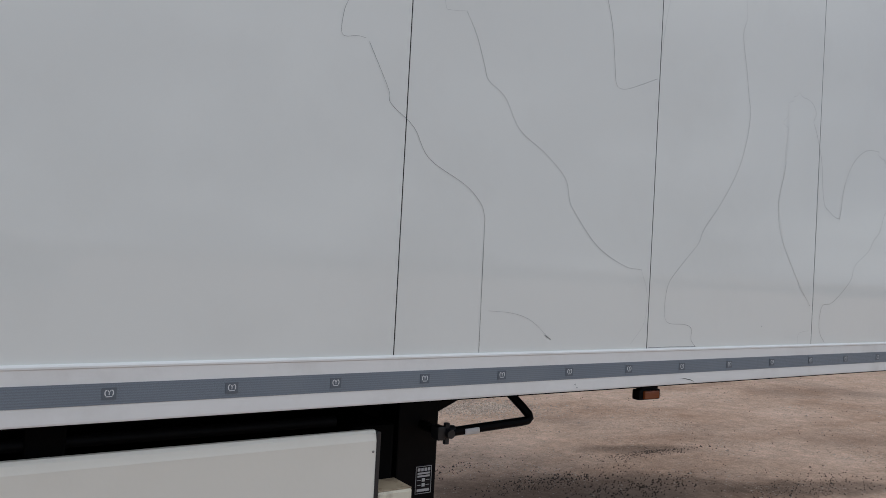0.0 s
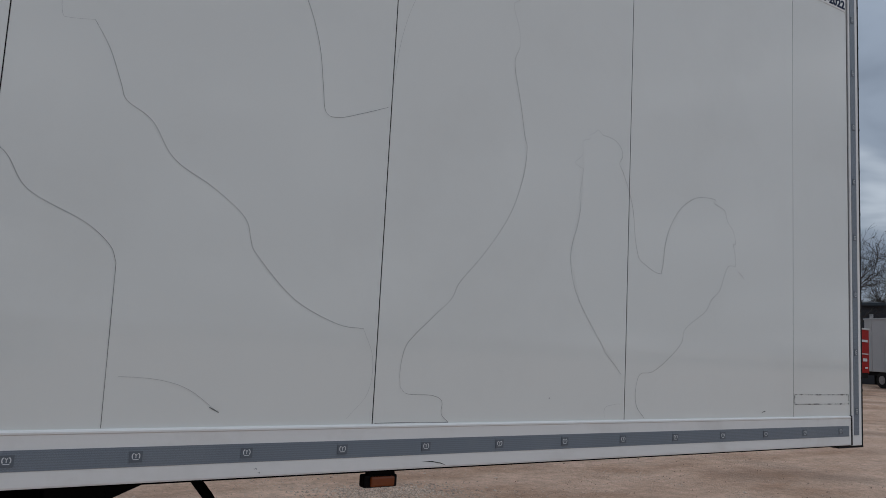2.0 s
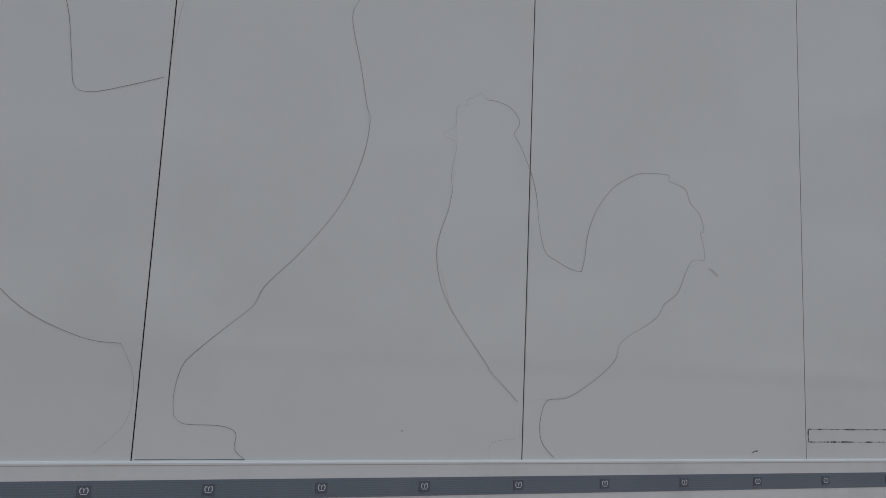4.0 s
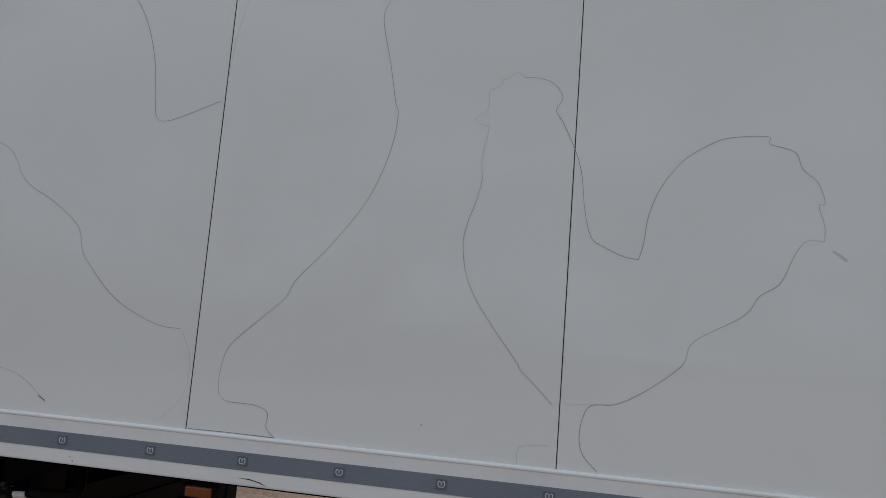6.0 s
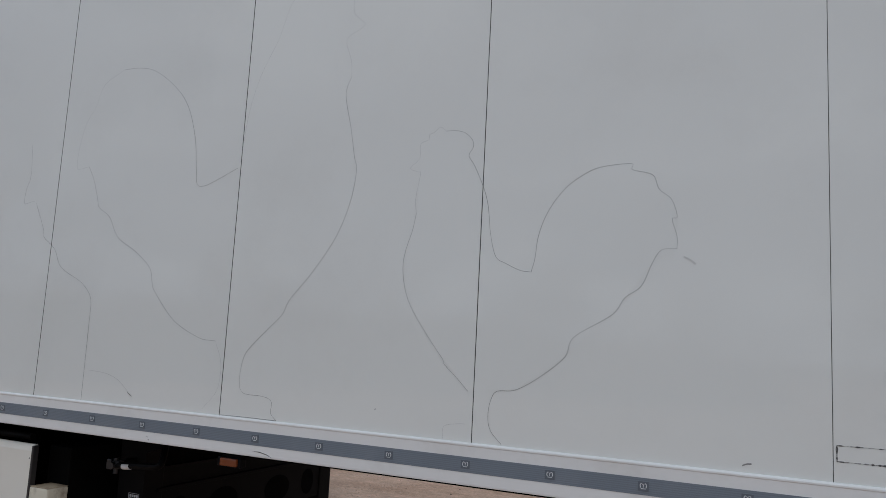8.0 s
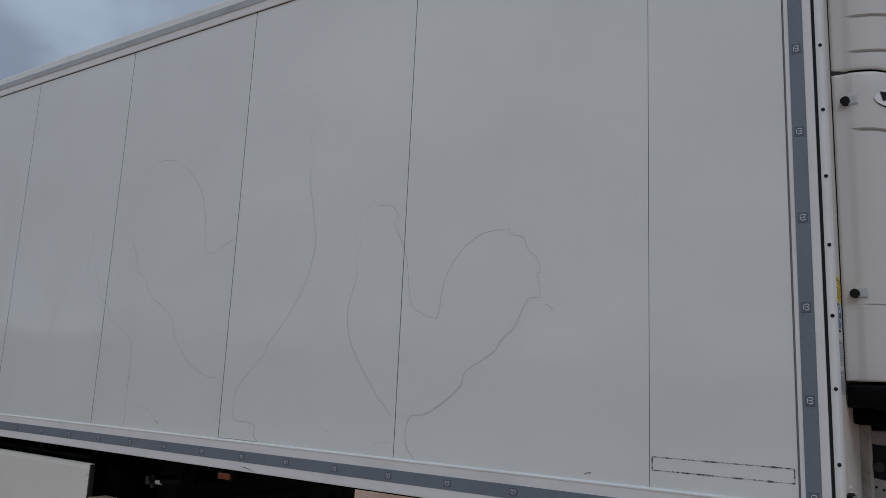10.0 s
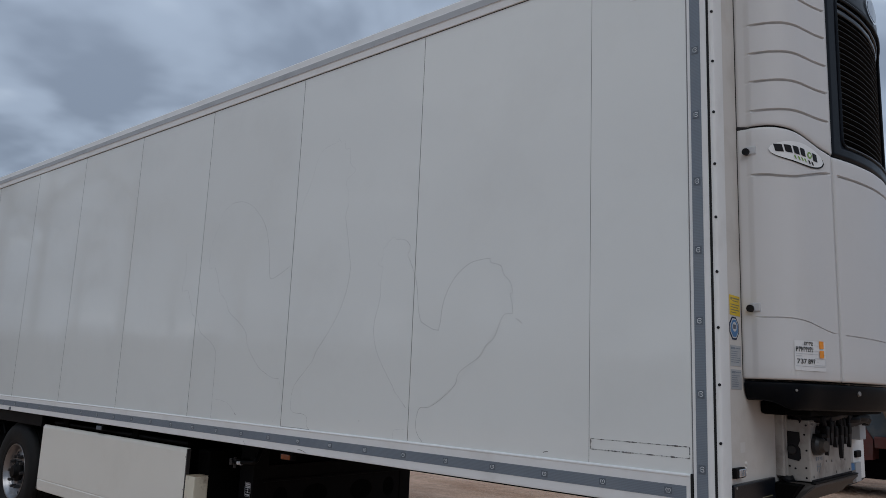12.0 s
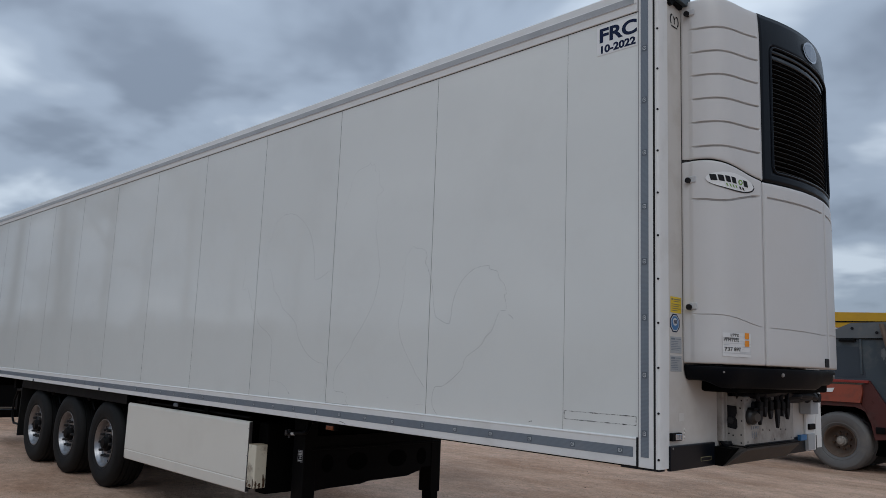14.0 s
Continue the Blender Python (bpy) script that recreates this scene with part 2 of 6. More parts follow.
MAROON = material("dark_maroon_steel", (0.074, 0.015, 0.011), 0.6, vary=0.25, scale=3, bump=0.15, dirt=(0.05, 0.03, 0.025), dirt_amount=0.7, dirt_scale=4)
DEEP_SLATE = material("shaded_slate_steel", (0.036, 0.048, 0.062), 0.5, vary=0.2, scale=2, bump=0.1)
LEDGE = material("dull_grey_blue_steel", (0.115, 0.125, 0.13), 0.55, vary=0.2, scale=3, bump=0.12, dirt=(0.20, 0.17, 0.14), dirt_amount=0.5, dirt_scale=4)
SCUFF = material("chalky_scuff", (0.20, 0.215, 0.215), 0.7, vary=0.35, scale=12, bump=0.1, dirt=(0.09, 0.105, 0.12), dirt_amount=0.9, dirt_scale=9)
DUSTY = material("dusty_rubber", (0.125, 0.121, 0.117), 0.8, vary=0.25, scale=4, bump=0.1, dirt=(0.21, 0.185, 0.16), dirt_amount=0.65, dirt_scale=3)


def vary_stones():
    nt = STONE.node_tree
    N, L = nt.nodes.new, nt.links.new
    b = nt.nodes["Principled BSDF"]
    old = b.inputs["Base Color"].links[0].from_socket
    geo, hs, mr = N("ShaderNodeNewGeometry"), N("ShaderNodeHueSaturation"), N("ShaderNodeMapRange")
    mr.inputs[3].default_value, mr.inputs[4].default_value = 0.55, 1.30
    L(geo.outputs["Random Per Island"], mr.inputs[0]); L(mr.outputs[0], hs.inputs["Value"]); L(old, hs.inputs["Color"]); L(hs.outputs["Color"], b.inputs["Base Color"])


def ridge_tape():
    """Fine moulded ridges along the contour tape."""
    nt = TAPE.node_tree
    N, L = nt.nodes.new, nt.links.new
    b = nt.nodes["Principled BSDF"]
    old = b.inputs["Base Color"].links[0].from_socket
    co, wave, cells = N("ShaderNodeTexCoord"), N("ShaderNodeTexWave"), N("ShaderNodeTexVoronoi")
    wave.bands_direction = "Z"
    wave.inputs["Scale"].default_value, wave.inputs["Distortion"].default_value = 45.0, 0.0
    cells.inputs["Scale"].default_value = 190.0
    L(co.outputs["Object"], wave.inputs["Vector"]); L(co.outputs["Object"], cells.inputs["Vector"])
    mul = N("ShaderNodeMath"); mul.operation = "MULTIPLY_ADD"; mul.inputs[1].default_value = 0.45
    L(cells.outputs["Distance"], mul.inputs[0]); L(wave.outputs["Fac"], mul.inputs[2])
    mr, hs = N("ShaderNodeMapRange"), N("ShaderNodeHueSaturation")
    mr.inputs[2].default_value, mr.inputs[3].default_value, mr.inputs[4].default_value = 1.3, 0.89, 1.12
    L(mul.outputs[0], mr.inputs[0]); L(mr.outputs[0], hs.inputs["Value"]); L(old, hs.inputs["Color"]); L(hs.outputs["Color"], b.inputs["Base Color"])


vary_stones()
ridge_tape()


# middles and half sizes of damp patches in the sand
STAINS = (((-1.15, 2.05), (1.7, 0.45)), ((0.2, 2.85), (0.7, 0.16)), ((0.7, 1.30), (1.0, 0.22)), ((-9.5, 4.5), (2.2, 0.7)))


def ground_material():
    mat = bpy.data.materials.new("sandy_yard")
    mat.use_nodes = True
    nt = mat.node_tree
    N, L = nt.nodes.new, nt.links.new
    b = nt.nodes["Principled BSDF"]
    b.inputs["Specular IOR Level"].default_value = 0.10
    co = N("ShaderNodeTexCoord")
    stretch = N("ShaderNodeMapping"); stretch.inputs["Scale"].default_value = (0.6, 1.35, 1.0); stretch.inputs["Rotation"].default_value = (0, 0, radians(18))
    L(co.outputs["Object"], stretch.inputs["Vector"])

    def tex(scale, detail, rough, src):
        n = N("ShaderNodeTexNoise")
        n.inputs["Scale"].default_value, n.inputs["Detail"].default_value, n.inputs["Roughness"].default_value = scale, detail, rough
        L(src, n.inputs["Vector"])
        return n.outputs["Fac"]

    tracks = tex(0.55, 6, 0.6, stretch.outputs[0])
    patch = tex(0.35, 7, 0.62, co.outputs["Object"])
    grain = tex(26, 6, 0.75, co.outputs["Object"])
    grit = tex(140, 3, 0.7, co.outputs["Object"])
    clods = tex(5.5, 12, 0.82, co.outputs["Object"])
    r1 = N("ShaderNodeValToRGB")
    for el, (pos, col) in zip(r1.color_ramp.elements, ((0.36, (0.500, 0.310, 0.206)), (0.66, (0.785, 0.552, 0.412)))):
        el.position, el.color = pos, (*col, 1)
    L(tracks, r1.inputs["Fac"])
    wet = N("ShaderNodeMapRange"); wet.inputs[1].default_value = 0.50; wet.inputs[2].default_value = 0.68; wet.inputs[4].default_value = 0.55
    L(patch, wet.inputs[0])
    m1 = N("ShaderNodeMix"); m1.data_type = "RGBA"; m1.inputs["B"].default_value = (0.250, 0.165, 0.112, 1)
    L(wet.outputs[0], m1.inputs["Factor"]); L(r1.outputs["Color"], m1.inputs["A"])
    stained = m1.outputs["Result"]
    ragged = N("ShaderNodeTexNoise"); ragged.inputs["Scale"].default_value = 1.6; ragged.inputs["Detail"].default_value = 8; ragged.inputs["Roughness"].default_value = 0.7
    L(co.outputs["Object"], ragged.inputs["Vector"])
    for at, size in STAINS:
        mp = N("ShaderNodeMapping"); mp.vector_type = "TEXTURE"
        mp.inputs["Location"].default_value, mp.inputs["Scale"].default_value, mp.inputs["Rotation"].default_value = (*at, 0), (*size, 1), (0, 0, radians(-20))
        L(co.outputs["Object"], mp.inputs["Vector"])
        far = N("ShaderNodeVectorMath"); far.operation = "LENGTH"
        L(mp.outputs[0], far.inputs[0])
        mixd = N("ShaderNodeMath"); mixd.operation = "MULTIPLY_ADD"; mixd.inputs[1].default_value = 1.6
        L(ragged.outputs["Fac"], mixd.inputs[0]); L(far.outputs["Value"], mixd.inputs[2])
        dm = N("ShaderNodeMapRange"); dm.inputs[1].default_value, dm.inputs[2].default_value, dm.inputs[3].default_value, dm.inputs[4].default_value = 1.40, 2.00, 0.62, 0.0
        L(mixd.outputs[0], dm.inputs[0])
        dx = N("ShaderNodeMix"); dx.data_type = "RGBA"; dx.inputs["B"].default_value = (0.165, 0.112, 0.082, 1)
        L(dm.outputs[0], dx.inputs["Factor"]); L(stained, dx.inputs["A"])
        stained = dx.outputs["Result"]
    gm = N("ShaderNodeMapRange"); gm.inputs[1].default_value = 0.3; gm.inputs[2].default_value = 0.7; gm.inputs[3].default_value = 0.80; gm.inputs[4].default_value = 1.19
    L(grain, gm.inputs[0])
    hs = N("ShaderNodeHueSaturation")
    cm = N("ShaderNodeMapRange"); cm.inputs[1].default_value = 0.34; cm.inputs[2].default_value = 0.66; cm.inputs[3].default_value = 0.76; cm.inputs[4].default_value = 1.18
    L(clods, cm.inputs[0])
    both = N("ShaderNodeMath"); both.operation = "MULTIPLY"
    L(gm.outputs[0], both.inputs[0]); L(cm.outputs[0], both.inputs[1])
    L(both.outputs[0], hs.inputs["Value"]); L(stained, hs.inputs["Color"])
    # dark crumbs and pale chips, thicker in some places than in others
    crumbs, chips, where = tex(38, 2, 0.5, co.outputs["Object"]), tex(52, 1, 0.5, co.outputs["Object"]), tex(0.9, 4, 0.6, co.outputs["Object"])
    wm = N("ShaderNodeMapRange"); wm.inputs[1].default_value = 0.38; wm.inputs[2].default_value = 0.62; wm.inputs[3].default_value = 0.05; wm.inputs[4].default_value = -0.05
    L(where, wm.inputs[0])
    last = hs.outputs["Color"]
    for src, at, colour in ((crumbs, 0.695, (0.085, 0.058, 0.042, 1)), (chips, 0.705, (0.62, 0.54, 0.46, 1))):
        lift = N("ShaderNodeMath"); lift.operation = "SUBTRACT"
        L(src, lift.inputs[0]); L(wm.outputs[0], lift.inputs[1])
        cut = N("ShaderNodeMapRange"); cut.inputs[1].default_value = at; cut.inputs[2].default_value = at + 0.03; cut.inputs[4].default_value = 0.85
        L(lift.outputs[0], cut.inputs[0])
        cx = N("ShaderNodeMix"); cx.data_type = "RGBA"; cx.inputs["B"].default_value = colour
        L(cut.outputs[0], cx.inputs["Factor"]); L(last, cx.inputs["A"])
        last = cx.outputs["Result"]
    L(last, b.inputs["Base Color"])
    rr = N("ShaderNodeMapRange"); rr.inputs[1].default_value = 0.45; rr.inputs[2].default_value = 0.7; rr.inputs[3].default_value = 0.95; rr.inputs[4].default_value = 0.6
    L(patch, rr.inputs[0]); L(rr.outputs[0], b.inputs["Roughness"])
    addn = N("ShaderNodeMath"); addn.operation = "MULTIPLY_ADD"; addn.inputs[1].default_value = 0.35
    L(grit, addn.inputs[0]); L(grain, addn.inputs[2])
    more = N("ShaderNodeMath"); more.operation = "ADD"
    L(addn.outputs[0], more.inputs[0]); L(clods, more.inputs[1])
    bp = N("ShaderNodeBump"); bp.inputs["Strength"].default_value = 0.7; bp.inputs["Distance"].default_value = 0.05
    L(more.outputs[0], bp.inputs["Height"]); L(bp.outputs[0], b.inputs["Normal"])
    return mat


GROUND = ground_material()


# ---------------------------------------------------------------- building helpers
def part(name, bm, mat, parent=None, label="", smooth=False):
    """One mesh object; mat may be one material or several."""
    me = bpy.data.meshes.new(name)
    bm.normal_update()
    bm.to_mesh(me)
    bm.free()
    for m in mat if isinstance(mat, (list, tuple)) else (mat,):
        me.materials.append(m)
    if smooth:
        me.shade_smooth()
        me.set_sharp_from_angle(angle=radians(35))
    ob = new(name, me)
    ob.parent = parent
    if label:
        ob["label"] = label
    return ob


def thing(name, at, label, category, group="", kind="", turn=0.0):
    ob = new(name)
    ob.empty_display_size = 0.2
    ob.matrix_basis = pose(*at, 0, 0, turn)
    return tagged(ob, label, category, group, kind)


def again(ob, parent, m):
    """Another object on the same mesh."""
    c = bpy.data.objects.new(ob.name.split(".")[0], ob.data)
    scene.collection.objects.link(c)
    c.parent, c.matrix_basis = parent, m
    return c


def box(x0, x1, y0, y1, z0, z1, bevel=0.0, bm=None, segments=2):
    bm = bm or bmesh.new()
    made = bmesh.ops.create_cube(bm, size=1.0, matrix=Matrix.LocRotScale(((x0 + x1) / 2, (y0 + y1) / 2, (z0 + z1) / 2), None, (abs(x1 - x0), abs(y1 - y0), abs(z1 - z0))))
    if bevel:
        edges = list({e for v in made["verts"] for e in v.link_edges})
        bmesh.ops.bevel(bm, geom=edges, offset=bevel, segments=segments, affect="EDGES", profile=0.6)
    return bm


def rod(a, b, r, r2=None, sides=12, bm=None):
    bm = bm or bmesh.new()
    a, b = Vector(a), Vector(b)
    m = Matrix.Translation((a + b) / 2) @ (b - a).to_track_quat("Z", "Y").to_matrix().to_4x4()
    bmesh.ops.create_cone(bm, cap_ends=True, segments=sides, radius1=r, radius2=r if r2 is None else r2, depth=(b - a).length, matrix=m)
    return bm


def bent(points, r, sides=10, bm=None, closed=False):
    """A tube along a bent line."""
    bm = bm or bmesh.new()
    pts = [Vector(p) for p in points]
    rings, n = [], len(pts)
    side = None
    for i, p in enumerate(pts):
        d = ((pts[min(i + 1, n - 1)] - p).normalized() + (p - pts[max(i - 1, 0)]).normalized()).normalized()
        ref = Vector((0, 0, 1)) if abs(d.z) < 0.9 else Vector((1, 0, 0))
        side = d.cross(ref).normalized() if side is None else (side - d * side.dot(d)).normalized()
        other = d.cross(side)
        rings.append([bm.verts.new(p + (side * math.cos(a) + other * math.sin(a)) * r) for a in (2 * math.pi * k / sides for k in range(sides))])
    for q, s in zip(rings, rings[1:]):
        for k in range(sides):
            bm.faces.new((q[k], q[(k + 1) % sides], s[(k + 1) % sides], s[k]))
    bm.faces.new(rings[0][::-1])
    bm.faces.new(rings[-1])
    bmesh.ops.recalc_face_normals(bm, faces=bm.faces)
    return bm


def smooth_line(pts, steps=5):
    """Catmull-Rom through a few control points."""
    p = [np.array(q, float) for q in pts]
    p = [2 * p[0] - p[1]] + p + [2 * p[-1] - p[-2]]
    out = []
    for a, b, c, d in zip(p, p[1:], p[2:], p[3:]):
        for k in range(steps):
            t = k / steps
            out.append(0.5 * (2 * b + (c - a) * t + (2 * a - 5 * b + 4 * c - d) * t * t + (3 * b - a - 3 * c + d) * t ** 3))
    return out + [p[-2]]


def revolve(profile, sides, bm=None, closed=False):
    """Rings of (radius, y) turned round the y axis."""
    bm = bm or bmesh.new()
    rings = [[bm.verts.new((r * math.cos(a), y, r * math.sin(a))) for a in (2 * math.pi * k / sides for k in range(sides))] for r, y in profile]
    pairs = list(zip(rings, rings[1:])) + ([(rings[-1], rings[0])] if closed else [])
    for q, s in pairs:
        for k in range(sides):
            bm.faces.new((q[k], q[(k + 1) % sides], s[(k + 1) % sides], s[k]))
    bmesh.ops.recalc_face_normals(bm, faces=bm.faces)
    return bm


def slab(outline, axis, a, b, bm=None):
    """A flat outline of 2D points drawn out along an axis from a to b; the two coordinates keep the order of the other axes."""
    bm = bm or bmesh.new()
    put = {"x": lambda p, v: (v, p[0], p[1]), "y": lambda p, v: (p[0], v, p[1]), "z": lambda p, v: (p[0], p[1], v)}[axis]
    lo, hi = [bm.verts.new(put(p, a)) for p in outline], [bm.verts.new(put(p, b)) for p in outline]
    n = len(outline)
    faces = [bm.faces.new(lo), bm.faces.new(hi)] + [bm.faces.new((lo[k], lo[(k + 1) % n], hi[(k + 1) % n], hi[k])) for k in range(n)]
    bmesh.ops.recalc_face_normals(bm, faces=faces)
    return bm


def oval(cy, cz, ry, rz, n=28, lean=0.0):
    out = []
    for k in range(n):
        a = 2 * math.pi * k / n
        y, z = ry * math.cos(a), rz * math.sin(a)
        out.append((cy + y * math.cos(lean) - z * math.sin(lean), cz + y * math.sin(lean) + z * math.cos(lean)))
    return out


def lettering(text, height, mat, parent, m, label="", bold=0.0, wide=1.0):
    """Text from the built-in font as a mesh, standing in the x-z plane of m."""
    cu = bpy.data.curves.new("lettering", "FONT")
    cu.body, cu.size, cu.extrude, cu.offset = text, height * 1.38, 0.0008, bold
    tmp = bpy.data.objects.new("tmp", cu)
    scene.collection.objects.link(tmp)
    bpy.context.view_layer.update()
    me = bpy.data.meshes.new_from_object(tmp.evaluated_get(bpy.context.evaluated_depsgraph_get()))
    bpy.data.objects.remove(tmp)
    me.transform(m @ pose(0, 0, 0, 90) @ Matrix.Diagonal((wide, 1, 1, 1)))
    me.materials.clear()
    me.materials.append(mat)
    ob = new("lettering", me)
    ob.parent = parent
    if label:
        ob["label"] = label
    return ob


# ---------------------------------------------------------------- ground
def build_ground():
    """One sheet: finely waved near the trailer, coarse towards the horizon."""
    bm = bmesh.new()
    radii = [0.0] + [0.8 * 1.13 ** k for k in range(66)]
    sides = 96
    rings = []
    for r in radii[1:]:
        ring = []
        for k in range(sides):
            a = 2 * math.pi * k / sides
            x, y = r * math.cos(a) - 3, r * math.sin(a) + 1
            w = 0.012 * noise.noise((x * 0.6, y * 0.6, 3.1)) + 0.03 * noise.noise((x * 0.13, y * 0.13, 9.0)) * min(1, r / 12)
            near = abs(y - 1.3) < 1.8 and -13 < x < 1
            # the yard is a little higher under the axles
            bank = 0.036 * min(1.0, max(0.0, (-5.0 - x) / 1.8)) * min(1.0, max(0.0, (6.0 - abs(y - 1.2)) / 3.0)) * min(1.0, max(0.0, (17.0 + x) / 3.0))
            ring.append(bm.verts.new((x, y, w * (0.3 if near else 1.0) - 0.012 + bank)))
        rings.append(ring)
    c = bm.verts.new((-3, 1, -0.01))
    for k in range(sides):
        bm.faces.new((c, rings[0][k], rings[0][(k + 1) % sides]))
    for q, s in zip(rings, rings[1:]):
        for k in range(sides):
            bm.faces.new((q[k], s[k], s[(k + 1) % sides], q[(k + 1) % sides]))
    ob = part("ground", bm, GROUND, smooth=True)
    tagged(ob, "brown compacted sandy yard with wheel tracks and damp patches", "ground", kind="structure")


build_ground()


# ---------------------------------------------------------------- the semi-trailer
LENGTH, WIDTH = 13.55, 2.44
FLOOR_Z, RAIL_TOP, WALL_TOP, ROOF = 1.21, 1.363, 3.872, 4.024
SEAM, PITCH = -0.6125, 1.2015
trailer = thing("semi_trailer", (0, 0, 0), "white refrigerated box semi-trailer parked on landing legs, slightly dirty", "trailer")


def build_box_body():
    core = box(-LENGTH + 0.03, -0.05, 0.0045, 0.09, FLOOR_Z + 0.02, ROOF - 0.03)
    part("wall_core", core, CORE, trailer, "dark joint filler behind the panels")
    edges = [-0.098] + [SEAM - PITCH * k for k in range(11)] + [-LENGTH + 0.06]
    for a, b in zip(edges, edges[1:]):
        part("side_panel", box(b + (0.0008 if b == SEAM else 0.0014), a - (0.0008 if a == SEAM else 0.0014), 0.0, 0.0135, RAIL_TOP - 0.004, WALL_TOP - 0.001, 0.0010, segments=1), PANEL, trailer, "flat white glass-fibre side panel")
    for x in edges[1:-1]:
        k = 0.44 if x == SEAM else 0.55 if x == SEAM - PITCH else 0.74
        bead = slab([(x - 0.0019, 0.004), (x - 0.0016 * k, 0.0014 - 0.0018 * k), (x - 0.0008 * k, 0.0014 - 0.0026 * k), (x + 0.0008 * k, 0.0014 - 0.0026 * k), (x + 0.0016 * k, 0.0014 - 0.0018 * k), (x + 0.0019, 0.004)], "z", RAIL_TOP - 0.002, WALL_TOP - 0.004)
        part("joint_bead", bead, CORE, trailer, "dark sealant bead in the panel joint")
    part("far_side_wall", box(-LENGTH, 0.0, WIDTH - 0.08, WIDTH, FLOOR_Z, ROOF - 0.02, 0.01), PANEL, trailer)
    part("front_wall", box(-0.06, 0.026, 0.112, WIDTH - 0.1, FLOOR_Z + 0.0, ROOF - 0.01, 0.004), FRONT, trailer, "soiled white front wall")
    part("rear_frame", box(-LENGTH - 0.05, -LENGTH + 0.055, -0.004, WIDTH, FLOOR_Z - 0.05, ROOF, 0.01), RAIL, trailer)
    part("roof", box(-LENGTH, -0.01, 0.03, WIDTH - 0.02, ROOF - 0.028, ROOF + 0.004, 0.008), RAIL, trailer, "white roof sheet")
    # floor pan is near-black to carry the shade below the floor
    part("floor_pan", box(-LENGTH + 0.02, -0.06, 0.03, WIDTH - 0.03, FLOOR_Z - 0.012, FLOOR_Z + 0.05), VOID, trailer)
    part("inner_floor", box(-LENGTH + 0.06, -0.07, 0.10, WIDTH - 0.09, FLOOR_Z + 0.050, FLOOR_Z + 0.075), STEEL, trailer, "dull metal load floor")
    # bottom rail: flat face, proud lip on top, drip edge below
    prof = [(-0.007, FLOOR_Z), (-0.0085, FLOOR_Z + 0.005), (-0.0085, 1.3515), (-0.0105, 1.3540), (-0.0105, 1.3590), (-0.0060, 1.3640), (0.006, 1.3650), (0.03, FLOOR_Z)]
    part("bottom_rail", slab(prof, "x", -LENGTH + 0.06, -0.101), RAIL, trailer, "white aluminium bottom rail")
    part("rail_tape", box(-LENGTH + 0.1, -0.125, -0.0098, -0.0075, 1.257, 1.313), TAPE, trailer, "grey retro-reflective contour tape")
    # top rail with a stepped cove
    prof = [(-0.004, WALL_TOP + 0.0025), (-0.010, WALL_TOP + 0.004), (-0.012, WALL_TOP + 0.050), (-0.0145, WALL_TOP + 0.053), (-0.0145, WALL_TOP + 0.099), (-0.012, WALL_TOP + 0.103), (-0.010, ROOF - 0.003), (-0.004, ROOF + 0.005), (0.026, ROOF + 0.007), (0.06, ROOF + 0.006), (0.06, WALL_TOP + 0.0025)]
    part("top_rail", slab(prof, "x", -LENGTH + 0.06, -0.100), RAIL, trailer, "white stepped roof rail")
    part("roof_tape", box(-LENGTH + 0.1, -0.12, -0.0170, -0.0142, WALL_TOP + 0.054, WALL_TOP + 0.098), ROOF_TAPE, trailer, "grey retro-reflective contour tape")
    part("top_joint", box(-LENGTH + 0.06, -0.1, -0.0015, 0.006, WALL_TOP - 0.0010, WALL_TOP + 0.0025), CORE, trailer)
    # front corner post on the side
    part("corner_post", box(-0.0925, 0.0022, -0.008, 0.06, FLOOR_Z - 0.004, ROOF + 0.002, 0.004), RAIL, trailer, "white corner post")
    part("post_tape", box(-0.0768, -0.0278, -0.0100, -0.0075, 1.262, ROOF - 0.02), TAPE, trailer, "grey retro-reflective contour tape")
    part("post_joint", box(-0.0978, -0.0925, -0.0025, 0.012, 1.366, ROOF - 0.01), GREY_SEAL, trailer, "grey sealant joint")
    part("rail_end_seal", box(-0.1045, -0.0955, -0.0115, 0.012, FLOOR_Z, 1.366), CORE, trailer, "black rubber seal at the end of the rail")
    part("post_seal", box(0.0022, 0.0118, -0.0090, 0.05, FLOOR_Z - 0.006, ROOF - 0.002), CORE, trailer, "black rubber seal strip")
    part("post_foot", box(-0.21, 0.03, 0.0, 0.06, FLOOR_Z - 0.016, FLOOR_Z - 0.005), CORE, trailer)
    # rounded corner strip at the front
    prof = [(0.0118, -0.0035), (0.0240, -0.0010), (0.0315, 0.0070), (0.0345, 0.0200), (0.0355, 0.0560), (0.0325, 0.0640), (0.0320, 0.105), (0.029, 0.114), (-0.01, 0.114), (-0.01, 0.0)]
    part("corner_strip", slab(prof, "z", FLOOR_Z - 0.004, ROOF - 0.004), RAIL, trailer, "white riveted corner strip")
    prof = [(x, WIDTH - y) for x, y in prof]
    part("corner_strip", slab(prof, "z", FLOOR_Z - 0.004, ROOF - 0.004), RAIL, trailer)
    rivet = part("rivet", rod((-0.002, 0.004, 0), (0.0012, -0.0024, 0), 0.0072, 0.0064, 12), INK, trailer, "black rivet")
    rivet.location = (0.0262, 0.0008, 3.729)
    for k in range(1, 11):
        again(rivet, trailer, pose(0.0262, 0.0008, 3.729 - 0.2472 * k))


build_box_body()


